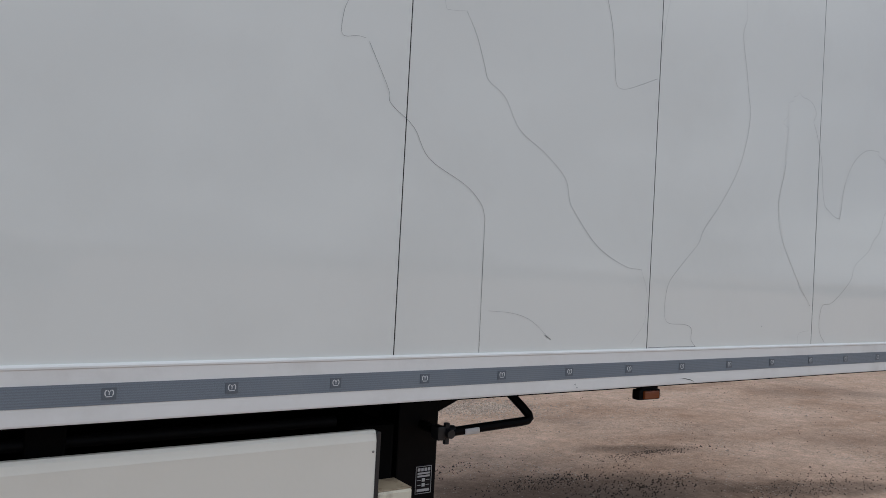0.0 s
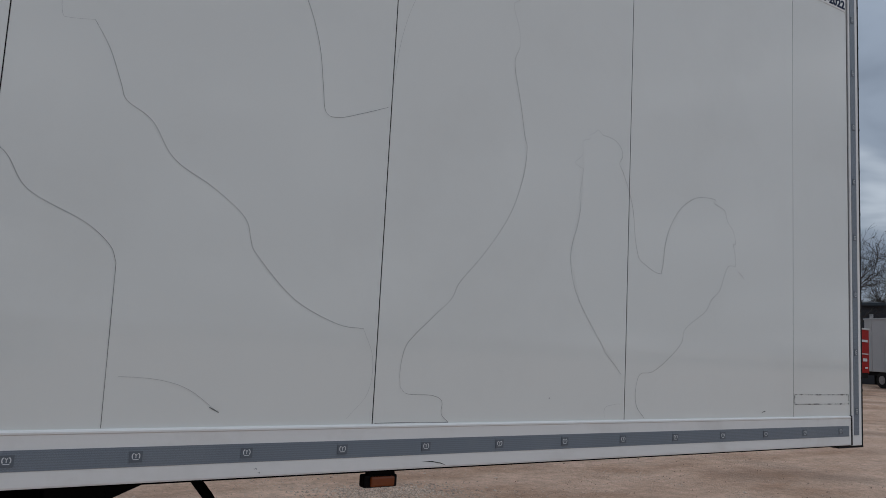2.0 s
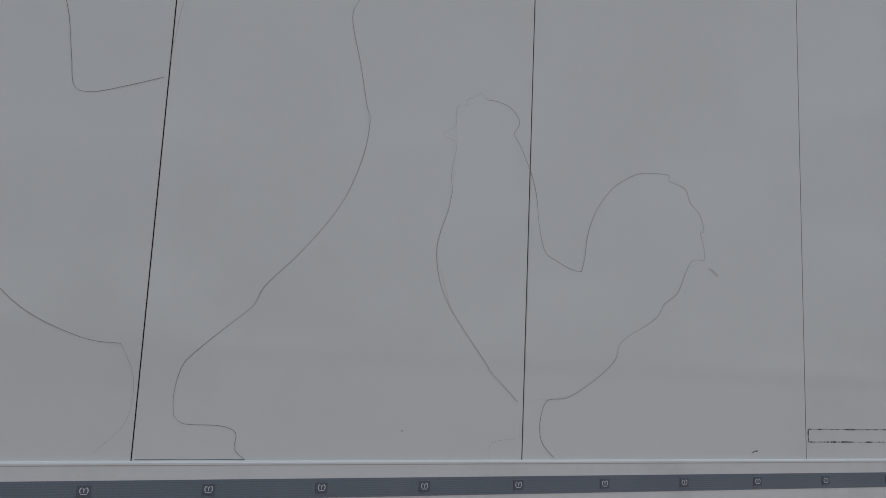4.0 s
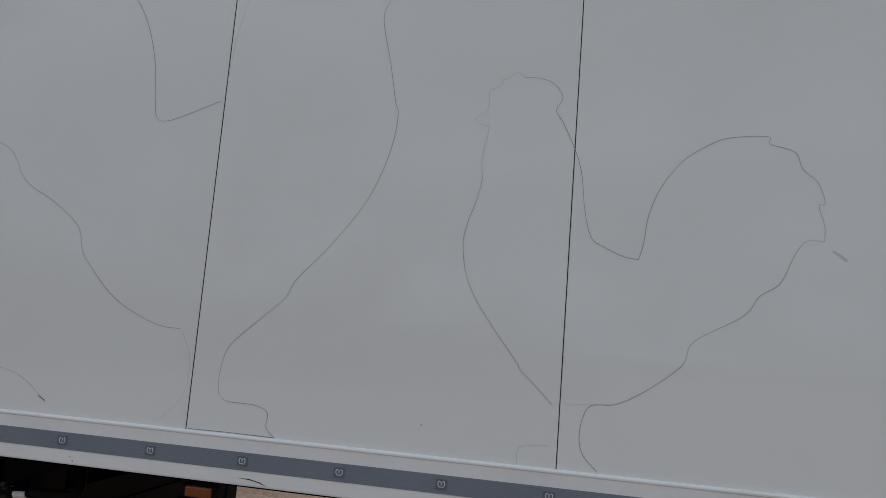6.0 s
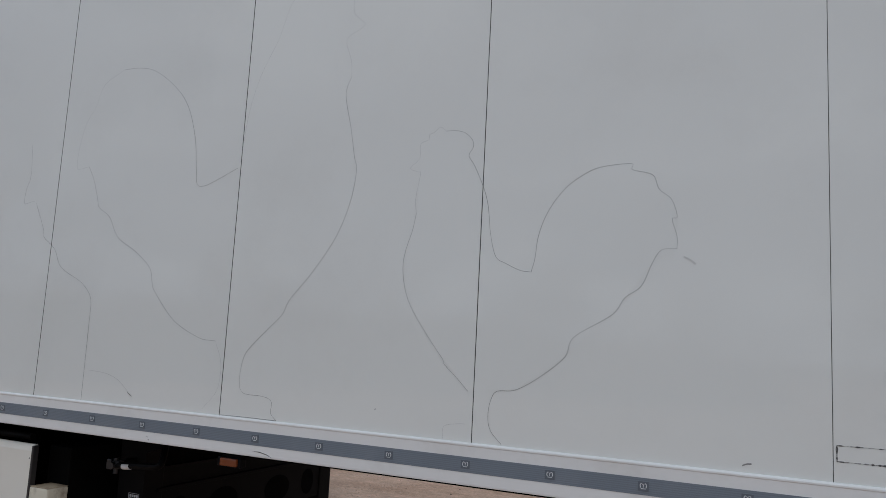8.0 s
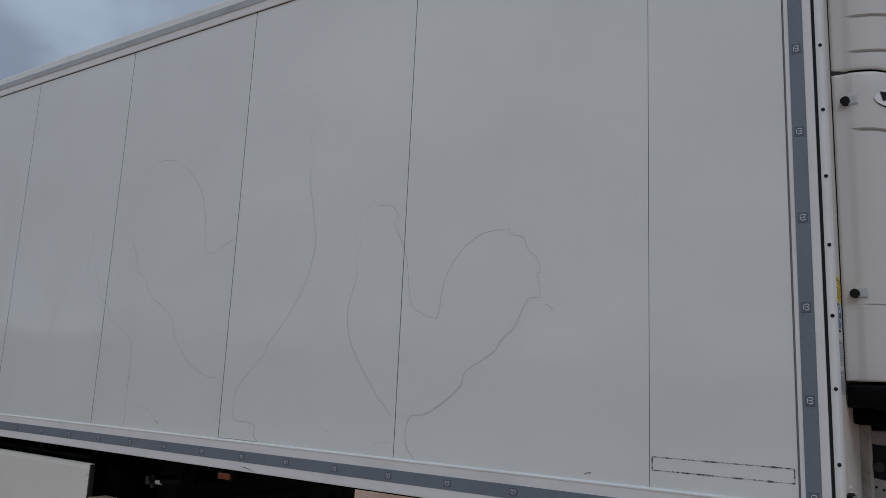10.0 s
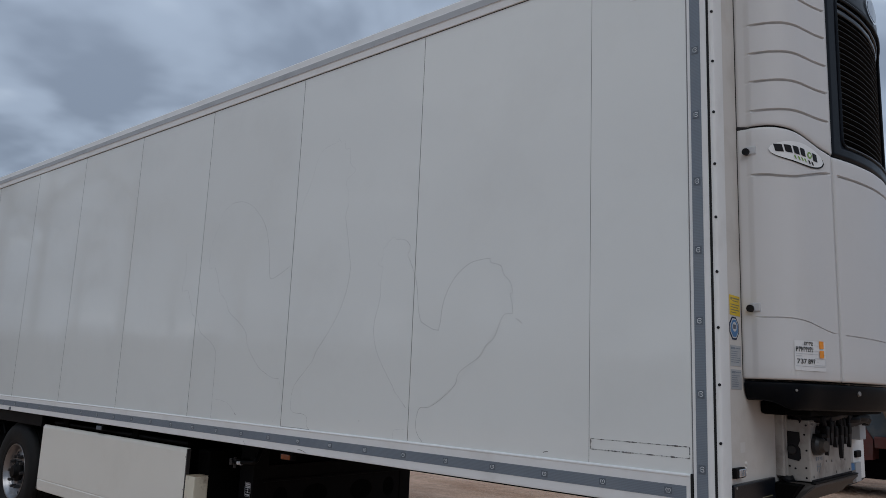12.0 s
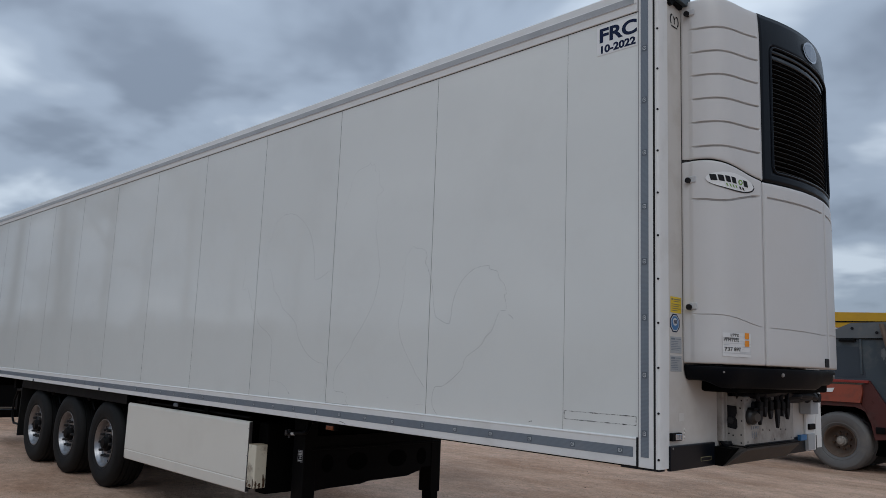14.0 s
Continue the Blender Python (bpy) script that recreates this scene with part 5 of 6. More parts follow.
def curve(*pts):
    """A smooth height over y through a few points."""
    line = smooth_line(pts, 6)
    ys, zs = [p[0] for p in line], [p[1] for p in line]
    return lambda y: float(np.interp(y, ys, zs))


cheek_low = flip(curve((0.20, 2.984), (0.272, 2.984), (0.305, 2.981), (0.350, 2.967), (0.485, 2.935), (0.638, 2.897), (0.70, 2.890), (UC, 2.890)))
swoop = flip(curve((0.20, 2.066), (0.280, 2.066), (0.330, 2.064), (0.406, 2.053), (0.514, 2.031), (0.600, 2.013), (0.660, 2.008), (0.846, 2.005), (1.115, 1.998), (UC, 1.995)))
door_dip = curve((0.20, 2.741), (0.280, 2.740), (0.325, 2.729), (0.380, 2.733), (0.480, 2.759), (0.560, 2.779), (0.611, 2.787), (0.70, 2.790))
crown = flip(lambda y: 3.985 - 0.022 * ease(0.40, 0.75, y))


def build_unit():
    ribs = [3.795, 3.646, 3.499, 3.351, 3.206, 3.058]
    right = 2 * UC
    for a, b, g0, g1 in ((0.273, 0.654, 0.2800, 0.640), (right - 0.654, right - 0.273, right - 0.640, right - 0.2800)):
        skin("upper_cheek", a, b, cheek_low, crown, SHELL, "white cheek panel with moulded ribs", ribs, groove_from=g0, groove_to=g1, dome=0.012, cols=44, crease=0.2795)
    skin("lower_door", 0.273, 0.641, lambda y: 1.786, lambda y: cheek_low(y) - 0.010, SHELL, "white lower service door", [door_dip, (swoop, True)], groove_from=0.2800, groove_to=0.622, inset=-0.004, cols=44, crease=0.2795)
    skin("front_door", 0.650, 1.372, lambda y: 1.786, lambda y: 2.880, SHELL, "white front door", [lambda y: 2.788, (swoop, True)], groove_from=0.694, groove_to=1.338, cols=44, inset=-0.006)
    skin("lower_door", 1.382, right - 0.273, lambda y: 1.786, lambda y: 2.880, SHELL, "white lower service door", [lambda y: 2.788, (swoop, True)], groove_from=1.420, groove_to=9.0, inset=-0.006, cols=36)
    # grille shell: frame round the louvres
    skin("grille_shell", 0.659, right - 0.659, lambda y: 2.890, crown, GRILLE, "anthracite grille surround and header", dome=0.014, cols=32, roll=0.0, hole=(0.7455, right - 0.7455, 2.955, 3.7655))
    skin("grille_visor", 0.748, right - 0.748, lambda y: 3.731, lambda y: 3.762, VISOR, "glossy dark strip above the louvres", cols=30, inset=0.010, roll=0.003)
    skin("grille_visor", 0.748, right - 0.748, lambda y: 3.692, lambda y: 3.725, VISOR, "glossy dark strip above the louvres", cols=30, inset=0.018, roll=0.003)
    # near-black sheet paints the depth shade behind the blades
    part("inner_back", box(0.25, 0.27, 0.70, right - 0.70, 2.90 - UNIT_Z, 3.86 - UNIT_Z), VOID, unit, "near-black sheet for the unlit space behind the louvres")
    for k in range(23):
        z = 2.978 + 0.0312 * k
        bm = bmesh.new()
        n = 18
        rows = []
        for q in range(n + 1):
            y = 0.738 + (right - 1.476) * q / n
            x = on_plan(y)
            rows.append([bm.verts.new((x - d, y, z + h - UNIT_Z)) for d, h in ((0.020, 0.0), (0.020, 0.0030), (0.075, 0.004), (0.075, 0.000))])
        for a, b in zip(rows, rows[1:]):
            for j in range(4):
                bm.faces.new((a[j], b[j], b[(j + 1) % 4], a[(j + 1) % 4]))
        bm.faces.new(rows[0]), bm.faces.new(rows[-1][::-1])
        bmesh.ops.recalc_face_normals(bm, faces=bm.faces)
        part("louvre", bm, SLAT, unit, "matt black louvre blade")
    # rounded frame lip round the opening
    lip = []
    def turned(y0, z0, y1, z1, side_first):
        """A quarter of a rounded corner."""
        return [(on_plan(y0 + (y1 - y0) * (math.sin(a) if side_first else 1 - math.cos(a))), y0 + (y1 - y0) * (math.sin(a) if side_first else 1 - math.cos(a)), z0 + (z1 - z0) * ((1 - math.cos(a)) if side_first else math.sin(a)) - UNIT_Z) for a in (radians(22), radians(45), radians(68))]
    for y in np.linspace(0.785, right - 0.785, 24):
        lip.append((on_plan(y) - 0.001, y, 2.957 - UNIT_Z))
    lip += turned(right - 0.785, 2.957, right - 0.747, 2.995, True)
    for z in np.linspace(2.995, 3.722, 8):
        lip.append((on_plan(0.747), right - 0.747, z - UNIT_Z))
    lip += turned(right - 0.747, 3.722, right - 0.785, 3.764, False)
    for y in np.linspace(right - 0.785, 0.785, 24):
        lip.append((on_plan(y) - 0.001, y, 3.764 - UNIT_Z))
    lip += turned(0.785, 3.764, 0.747, 3.722, True)
    for z in np.linspace(3.722, 2.995, 8):
        lip.append((on_plan(0.747), 0.747, z - UNIT_Z))
    lip += turned(0.747, 2.995, 0.785, 2.957, False)
    part("grille_lip", bent(lip + [lip[0]], 0.0075, 8), GRILLE, unit, "rounded lip round the louvre opening", True)
    # top cover, inner carcass, bottom tray
    outline = [(x - 0.03, y) for y, x in LINE]
    carc = slab([(0.022, 0.29), *[(max(0.022, x - 0.04), y) for x, y in outline[2:-2]], (0.022, right - 0.29)], "z", 1.80 - UNIT_Z, 3.90 - UNIT_Z)
    part("carcass", carc, SLAT, unit, "dark inner casing")
    bm = bmesh.new()
    lo = [bm.verts.new((x - 0.012 - 0.02 * (x > 0.1), y, crown(y) - 0.006 - UNIT_Z)) for y, x in LINE]
    hi = [bm.verts.new((max(0.02, (x - 0.06) * 0.75), UC + (y - UC) * 0.96, crown(y) + 0.022 - UNIT_Z)) for y, x in LINE]
    bk = [bm.verts.new((0.02, UC + (y - UC) * 0.96, crown(y) + 0.022 - UNIT_Z)) for y, x in LINE]
    for u, v in ((lo, hi), (hi, bk)):
        for k in range(len(u) - 1):
            bm.faces.new((u[k], u[k + 1], v[k + 1], v[k]))
    bmesh.ops.remove_doubles(bm, verts=bm.verts, dist=0.0005)
    bmesh.ops.recalc_face_normals(bm, faces=bm.faces)
    part("top_cover", bm, GRILLE, unit, "anthracite top cover", True)
    skin("bottom_tray", 0.2732, right - 0.2732, lambda y: 1.652 + 0.028 * ease(1.25, 1.42, y) + 0.040 * (1 - ease(0.272, 0.345, y)), lambda y: 1.776, TRAY, "black plastic bottom tray", inset=0.006, cols=60, taper=0.035)
    # floor and channel carry the under-tray shade in their colour
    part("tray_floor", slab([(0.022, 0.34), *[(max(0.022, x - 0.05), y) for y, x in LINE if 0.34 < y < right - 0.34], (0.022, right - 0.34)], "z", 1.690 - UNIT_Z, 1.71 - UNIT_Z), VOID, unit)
    part("tray_lip", box(0.022, 0.25, 0.50, right - 0.50, 1.625 - UNIT_Z, 1.69 - UNIT_Z, 0.02), VOID, unit, "drip channel under the tray, near-black for the shade")
    for y, z, r in ((0.345, 1.742, 0.007), (0.795, 1.737, 0.014), (1.66, 1.737, 0.014)):
        m = Vector((on_plan(y + 0.01) - on_plan(y - 0.01), 0.02, 0)).normalized()
        n = Vector((m.y, -m.x, 0))
        at = Vector((on_plan(y), y, z - UNIT_Z)) - n * 0.009
        part("tray_bolt", rod(at - n * 0.01, at + n * 0.005, r, r * 0.8, 10), STEEL, unit, "round steel fastener")
    # wall gasket and latches
    part("unit_gasket", box(0.018, 0.023, 0.2705, 0.2735, 1.78 - UNIT_Z, 3.97 - UNIT_Z), CORE, unit, "black gasket against the wall")
    for z in (3.908, 2.862, 2.112):
        well = part("latch", box(0.070, 0.118, 0.270, 0.288, z - 0.020 - UNIT_Z, z + 0.020 - UNIT_Z, 0.006), PAPER, unit, "recessed latch with a black knob")
        part("latch_knob", rod((0.074, 0.258, z - 0.006 - UNIT_Z), (0.076, 0.285, z - 0.006 - UNIT_Z), 0.017, 0.016, 14), INK, well, "", True)
    # oval badge following the curve of the door
    def skin_point(u, z, lift):
        """A place on the cover: u runs along the skin, counted from y = 0.42."""
        r = float(np.interp(0.42, [q[0] for q in LINE], RUN)) + u - 0.42
        y, x = float(np.interp(r, RUN, [v[0] for v in LINE])), float(np.interp(r, RUN, [v[1] for v in LINE]))
        y2, x2 = float(np.interp(r + 0.004, RUN, [v[0] for v in LINE])), float(np.interp(r + 0.004, RUN, [v[1] for v in LINE]))
        n = Vector((y2 - y, x - x2, 0)).normalized()
        return Vector((x, y, z - UNIT_Z)) + n * (lift + 0.004)

    def curved(outline, lift, mat, parent, name, label=""):
        """A thin flat shape wrapped round the cover."""
        bm = bmesh.new()
        left, rght = min(q[0] for q in outline), max(q[0] for q in outline)
        cuts = max(5, int((rght - left) / 0.010))
        rows = []
        for j in range(cuts + 1):
            v = left + (rght - left) * (j + (0.02 if j == 0 else -0.02 if j == cuts else 0)) / cuts
            zs = []
            for q, w in zip(outline, outline[1:] + outline[:1]):
                if (q[0] - v) * (w[0] - v) <= 0 and q[0] != w[0]:
                    zs.append(q[1] + (w[1] - q[1]) * (v - q[0]) / (w[0] - q[0]))
            if len(zs) >= 2:
                rows.append([bm.verts.new(skin_point(v, z, lift)) for z in (min(zs), max(zs))])
        for q, w in zip(rows, rows[1:]):
            bm.faces.new((q[0], w[0], w[1], q[1]))
        bmesh.ops.recalc_face_normals(bm, faces=bm.faces)
        if sum(f.normal.x for f in bm.faces) < 0:
            bmesh.ops.reverse_faces(bm, faces=bm.faces)
        return part(name, bm, mat, parent, label)
    bc = (0.412, 2.848)
    # dark oval offset to the lower right paints the badge's shadow crescent
    rim = curved(oval(bc[0] + 0.008, bc[1] - 0.004, 0.172, 0.052, 36, -0.085), 0.003, INK, unit, "oval_badge", "white oval badge with dark lettering-like bars")
    curved(oval(bc[0] + 0.001, bc[1], 0.169, 0.050, 36, -0.085), 0.005, BADGE, rim, "badge_face", "white badge face")
    def mark(dy, w, h, mat, drop=0.011, name="badge_bar"):
        y, z = bc[0] + dy, bc[1] + drop - 0.085 * dy
        curved([(y - w / 2 - 0.005, z + h / 2), (y + w / 2 - 0.005, z + h / 2 - 0.085 * w), (y + w / 2 + 0.004, z - h / 2 - 0.085 * w), (y - w / 2 + 0.004, z - h / 2)], 0.0065, mat, rim, name)
    for dy, w in ((-0.124, 0.039), (-0.082, 0.034), (-0.041, 0.034), (0.000, 0.034), (0.098, 0.038)):
        mark(dy, w * 0.94, 0.037, INK, 0.008)
    curved(oval(bc[0] + 0.052, bc[1] + 0.001, 0.021, 0.017, 16), 0.0065, GREEN, rim, "badge_disc", "green disc")
    curved(oval(bc[0] + 0.052, bc[1] + 0.001, 0.010, 0.008, 12), 0.0070, BADGE, rim, "badge_disc")
    for dy in (-0.048, -0.026, -0.004, 0.018):
        mark(dy, 0.009, 0.017, GREEN, -0.028)
    for dy in (0.050, 0.076):
        mark(dy, 0.015, 0.016, INK, -0.028)
    # handwritten label and its orange stickers: bars stand for the writing
    lb = curved([(0.324, 1.964), (0.324, 1.830), (0.532, 1.830), (0.532, 1.966)], 0.003, LABEL_PAPER, unit, "paper_label", "white paper label with handwriting")
    rng = random.Random(3)
    for y0, y1, z, h, n in ((0.370, 0.430, 1.952, 0.016, 4), (0.330, 0.430, 1.926, 0.022, 8)):
        for q in range(n):
            a = y0 + (y1 - y0) * q / n
            w = (y1 - y0) / n
            curved([(a, z + h / 2), (a + 0.0035, z + h / 2), (a + 0.0035, z - h / 2), (a, z - h / 2)], 0.0048, INK, lb, "written_bar")
            zz = z + rng.choice((-0.4, 0, 0.4)) * h
            curved([(a, zz + 0.0018), (a + w * 0.72, zz + 0.0018), (a + w * 0.72, zz - 0.0018), (a, zz - 0.0018)], 0.0048, INK, lb, "written_bar")
            curved([(a + w * 0.55, z + h / 2), (a + w * 0.55 + 0.003, z + h / 2), (a + w * 0.55 + 0.003, z), (a + w * 0.55, z)], 0.0048, INK, lb, "written_bar")
    digits = lettering("737 897", 0.0215, INK, lb, pose(0, 0, 0), "handwritten numerals", 0.0004, 1.12)
    for v in digits.data.vertices:
        v.co = skin_point(0.332 + v.co.x, 1.862 + v.co.z, 0.0050 - v.co.y * 0.2)
    for z in (1.905, 1.850):
        curved([(0.328, z + 0.0015), (0.527, z + 0.0015), (0.527, z - 0.0010), (0.328, z - 0.0010)], 0.0045, PAPER, lb, "ruled_bar")
    for y0, y1, z0, z1 in ((0.436, 0.470, 1.944, 1.946), (0.436, 0.470, 1.920, 1.922), (0.436, 0.527, 1.886, 1.888), (0.436, 0.527, 1.856, 1.858), (0.436, 0.438, 1.856, 1.888), (0.525, 0.527, 1.856, 1.888), (0.452, 0.470, 1.871, 1.873)):
        curved([(y0, z0), (y1, z0), (y1, z1), (y0, z1)], 0.0045, PAPER, lb, "ruled_bar")
    curved([(0.330, 1.898), (0.356, 1.898), (0.356, 1.894), (0.330, 1.894)], 0.0045, PAPER, lb, "ruled_bar")
    for z in (1.9505, 1.9075):
        curved([(0.477, z + 0.017), (0.513, z + 0.017), (0.513, z - 0.017), (0.477, z - 0.017)], 0.006, ORANGE, lb, "orange_dot", "bright orange sticker")
    # maker's emblem on the header and vent on the door
    ey, ez = UC + 0.004, 3.856
    mid_y = 0.42 + float(np.interp(ey, [q[0] for q in LINE], RUN) - np.interp(0.42, [q[0] for q in LINE], RUN))
    em = curved(oval(mid_y, ez, 0.118, 0.066, 40), 0.0005, CHROME, unit, "emblem", "silver blue oval emblem")
    curved(oval(mid_y, ez, 0.101, 0.053, 36), 0.0020, PALE_BLUE, em, "emblem_face", "pale blue centre")
    part("door_vent", box(on_plan(1.33) - 0.012, on_plan(1.33) + 0.012, 1.292, 1.362, 1.795 - UNIT_Z, 1.850 - UNIT_Z, 0.004), INK, unit, "small black vent")


build_unit()


# ---------------------------------------------------------------- background vehicles and buildings


def truck_wheel(parent, x, y, r):
    k = r / 0.53
    hub = part("wheel", revolve([(0.0, -0.055), (0.065, -0.055), (0.088, -0.040), (0.098, 0.06), (0.0, 0.06)], 20), PALE_HUB, parent, "dusty truck wheel with a pale hub", True)
    hub.matrix_basis = pose(x, y, r)
    tyre = [(0.285 * k, -0.118), (0.300 * k, -0.142), (0.33 * k, -0.162), (0.345 * k, -0.160), (0.352 * k, -0.166), (0.42 * k, -0.176), (0.47 * k, -0.172), (0.478 * k, -0.164), (0.500 * k, -0.152), (0.520 * k, -0.122), (0.53 * k, -0.085)]
    for v in (-0.045, 0.0, 0.045):
        tyre += [(0.532 * k, v - 0.008), (0.520 * k, v - 0.005), (0.520 * k, v + 0.005), (0.532 * k, v + 0.008)]
    tyre += [(0.53 * k, 0.085), (0.51 * k, 0.14), (0.29 * k, 0.15)]
    part("tyre", revolve(tyre, 48), DUSTY, hub, "dusty worn tyre", True)
    part("rim", revolve([(0.290 * k, -0.118), (0.282 * k, -0.134), (0.270 * k, -0.130), (0.258 * k, -0.105), (0.248 * k, -0.030), (0.232 * k, 0.020), (0.205 * k, 0.045), (0.17 * k, 0.050), (0.10, 0.030), (0.10, 0.07), (0.29 * k, 0.10)], 40), RUSTY_RIM, hub, "rust-brown dished steel rim", True)
    part("inner_tyre", revolve([(0.29 * k, 0.22), (0.45 * k, 0.20), (0.51 * k, 0.23), (0.53 * k, 0.29), (0.53 * k, 0.45), (0.50 * k, 0.50), (0.29 * k, 0.50)], 40), DUSTY, hub, "dusty worn inner tyre", True)
    part("hub_cap", revolve([(0.0, -0.105), (0.020, -0.105), (0.026, -0.098), (0.058, -0.094), (0.066, -0.080), (0.070, -0.04), (0.0, -0.04)], 18), PALE_HUB, hub, "pale hub cap", True)
    for q in range(8):
        a = 2 * math.pi * (q + 0.3) / 8
        part("wheel_nut", rod((0.150 * math.cos(a), -0.030, 0.150 * math.sin(a)), (0.150 * math.cos(a), 0.05, 0.150 * math.sin(a)), 0.020, 0.024, 6), RUST_DARK, hub)
    return hub


def build_tipper():
    t = thing("tipper_truck", (-2.89, 12.0, -0.01), "rust-red tipper truck with slate-grey steel body", "truck")
    truck_wheel(t, 0.0, 0.0, 0.545)
    truck_wheel(t, 3.4, 0.0, 0.545)
    truck_wheel(t, 4.8, 0.0, 0.545)
    part("frame", box(-2.4, 6.2, 0.35, 1.6, 0.62, 0.95, 0.02), BLACK, t, "dark truck frame")
    # two near-black blocks added to darken the space under the truck
    part("arch_shade_block", box(-1.5, 1.25, 0.30, 1.7, 0.55, 1.5, 0.03), VOID, t, "near-black block for the unlit space over the axle")
    part("underbody_shade_block", box(-2.2, 6.0, 0.28, 1.9, 0.30, 0.62, 0.03), VOID, t, "near-black block for the unlit space under the frame")
    for x in (0.0, 3.4, 4.8):
        part("far_wheel", rod((x, 1.35, 0.545), (x, 1.75, 0.545), 0.545, None, 28), DUSTY, t, "dusty truck wheel on the far side")
    arch = slab([(-1.6, 0.95), (-1.0, 1.30), (0.40, 1.27), (0.52, 1.10), (0.42, 1.16), (0.30, 1.20), (-0.35, 1.20), (-0.62, 1.05), (-1.3, 0.85)], "y", -0.20, 0.3)
    part("fender_arch", arch, MAROON, t, "dark red underside of the mudguard")
    plate = slab([(-1.5, 1.18), (-0.9, 1.60), (0.44, 1.61), (0.455, 1.48), (0.41, 1.28), (-0.95, 1.28), (-1.4, 1.02)], "y", -0.24, 0.25)
    part("fender", plate, RUST, t, "faded rust-red mudguard plate")
    side = slab([(0.44, 1.62), (0.57, 1.685), (0.98, 1.00), (0.96, 0.66), (0.62, 0.62), (0.56, 0.92), (0.42, 1.24), (0.455, 1.48)], "y", -0.17, 0.3)
    part("chassis_plate", side, MAROON, t, "dark maroon steel side plate")
    part("fender_rail", box(-1.3, 0.56, -0.22, 0.1, 1.645, 1.695, 0.01), RED, t, "bright red rail")
    for x0, x1, m in ((-0.43, -0.32, BADGE), (-0.32, -0.20, RED), (-0.20, -0.06, BADGE)):
        part("reflector", slab([(x0, 1.450), (x1, 1.455), (x1 + 0.04, 1.535), (x0 + 0.04, 1.525)], "y", -0.256, -0.241), m, t, "piece of red and white reflector")
    for z in (0.90, 1.02, 1.30):
        part("plate_bolt", rod((0.60, -0.185, z), (0.60, -0.165, z), 0.018, None, 8), MAROON, t)
    part("side_lamp", box(0.64, 0.80, -0.20, -0.165, 0.74, 0.86, 0.012), BLACK, t, "dark lamp housing")
    body = slab([(-2.2, 1.62), (-2.2, 2.42), (-0.45, 2.44), (0.10, 2.47), (0.90, 2.48), (1.30, 1.10), (0.98, 1.00), (0.56, 1.66)], "y", -0.10, 1.7)
    part("body_front", body, SLATE, t, "slate-blue steel body with pale scuffs")
    # recess is not cut in; the darker slate paints its shade
    part("body_recess", slab([(-1.8, 1.72), (-1.8, 2.30), (0.38, 2.32), (0.43, 2.20), (0.50, 1.74)], "y", -0.104, -0.098), DEEP_SLATE, t, "slab in shaded slate for a recessed panel")
    part("body_flange", box(0.405, 0.445, -0.13, -0.09, 1.80, 2.46, 0.01), SLATE, t)
    part("body_ledge", slab([(-0.30, 2.47), (-0.10, 2.60), (0.28, 2.765), (0.95, 2.775), (0.97, 2.48)], "y", -0.145, 1.6), LEDGE, t, "grey-blue upper body plate")
    # black strip painted in as the shadow below the ledge
    part("ledge_shadow_gap", box(-0.4, 0.92, -0.125, -0.095, 2.455, 2.485), BLACK, t, "black strip for the shadow under the upper plate")
    part("work_lamp", box(0.06, 0.35, -0.19, -0.10, 2.41, 2.455, 0.015), BLACK, t, "flat black work lamp")
    lug = part("body_lug", rod((0.30, -0.16, 2.66), (0.30, -0.144, 2.66), 0.028, None, 10), INK, t)
    again(lug, t, pose(0.42, 0, -0.08)), again(lug, t, pose(0.50, 0, 0.03))
    for x, z, w, h in ((0.80, 2.20, 0.05, 0.13), (0.86, 2.02, 0.035, 0.10), (0.90, 1.75, 0.05, 0.09), (0.87, 1.60, 0.04, 0.06)):
        blot = [(x + w * (0.8 + 0.5 * noise.noise((k * 0.9, x * 9, z))) * math.cos(a), z + h * (0.8 + 0.5 * noise.noise((k * 1.1, z * 5, x))) * math.sin(a)) for k, a in enumerate(np.linspace(0, 2 * math.pi, 16, endpoint=False))]
        part("paint_scuff", slab(blot, "y", -0.1032, -0.0995), SCUFF, t, "pale scuffed paint")
    tub = slab([(0.86, 2.72), (5.6, 2.76), (5.9, 1.05), (1.34, 1.06)], "y", -0.30, 1.9)
    part("tipper_tub", tub, TIPPER, t, "worn grey steel tipping tub")
    part("tub_edge", bent([(0.84, -0.31, 2.73), (0.92, -0.33, 2.40), (1.06, -0.34, 1.95), (1.30, -0.34, 1.30), (1.42, -0.33, 1.02)], 0.042, 8), RUSTY_EDGE, t, "rusty rounded tub edge", True)
    part("tub_foot", box(1.0, 5.8, -0.2, 0.2, 0.86, 1.06, 0.02), MAROON, t, "dark rust-red sill")
    bm = bmesh.new()
    for k in range(4):
        box(1.42 + 0.16 * k, 1.53 + 0.16 * k, -0.312, -0.300, 1.55 + 0.015 * k, 1.68 + 0.015 * k, 0.01, bm)
    part("side_mark", bm, BADGE, t, "white painted bars")


build_tipper()


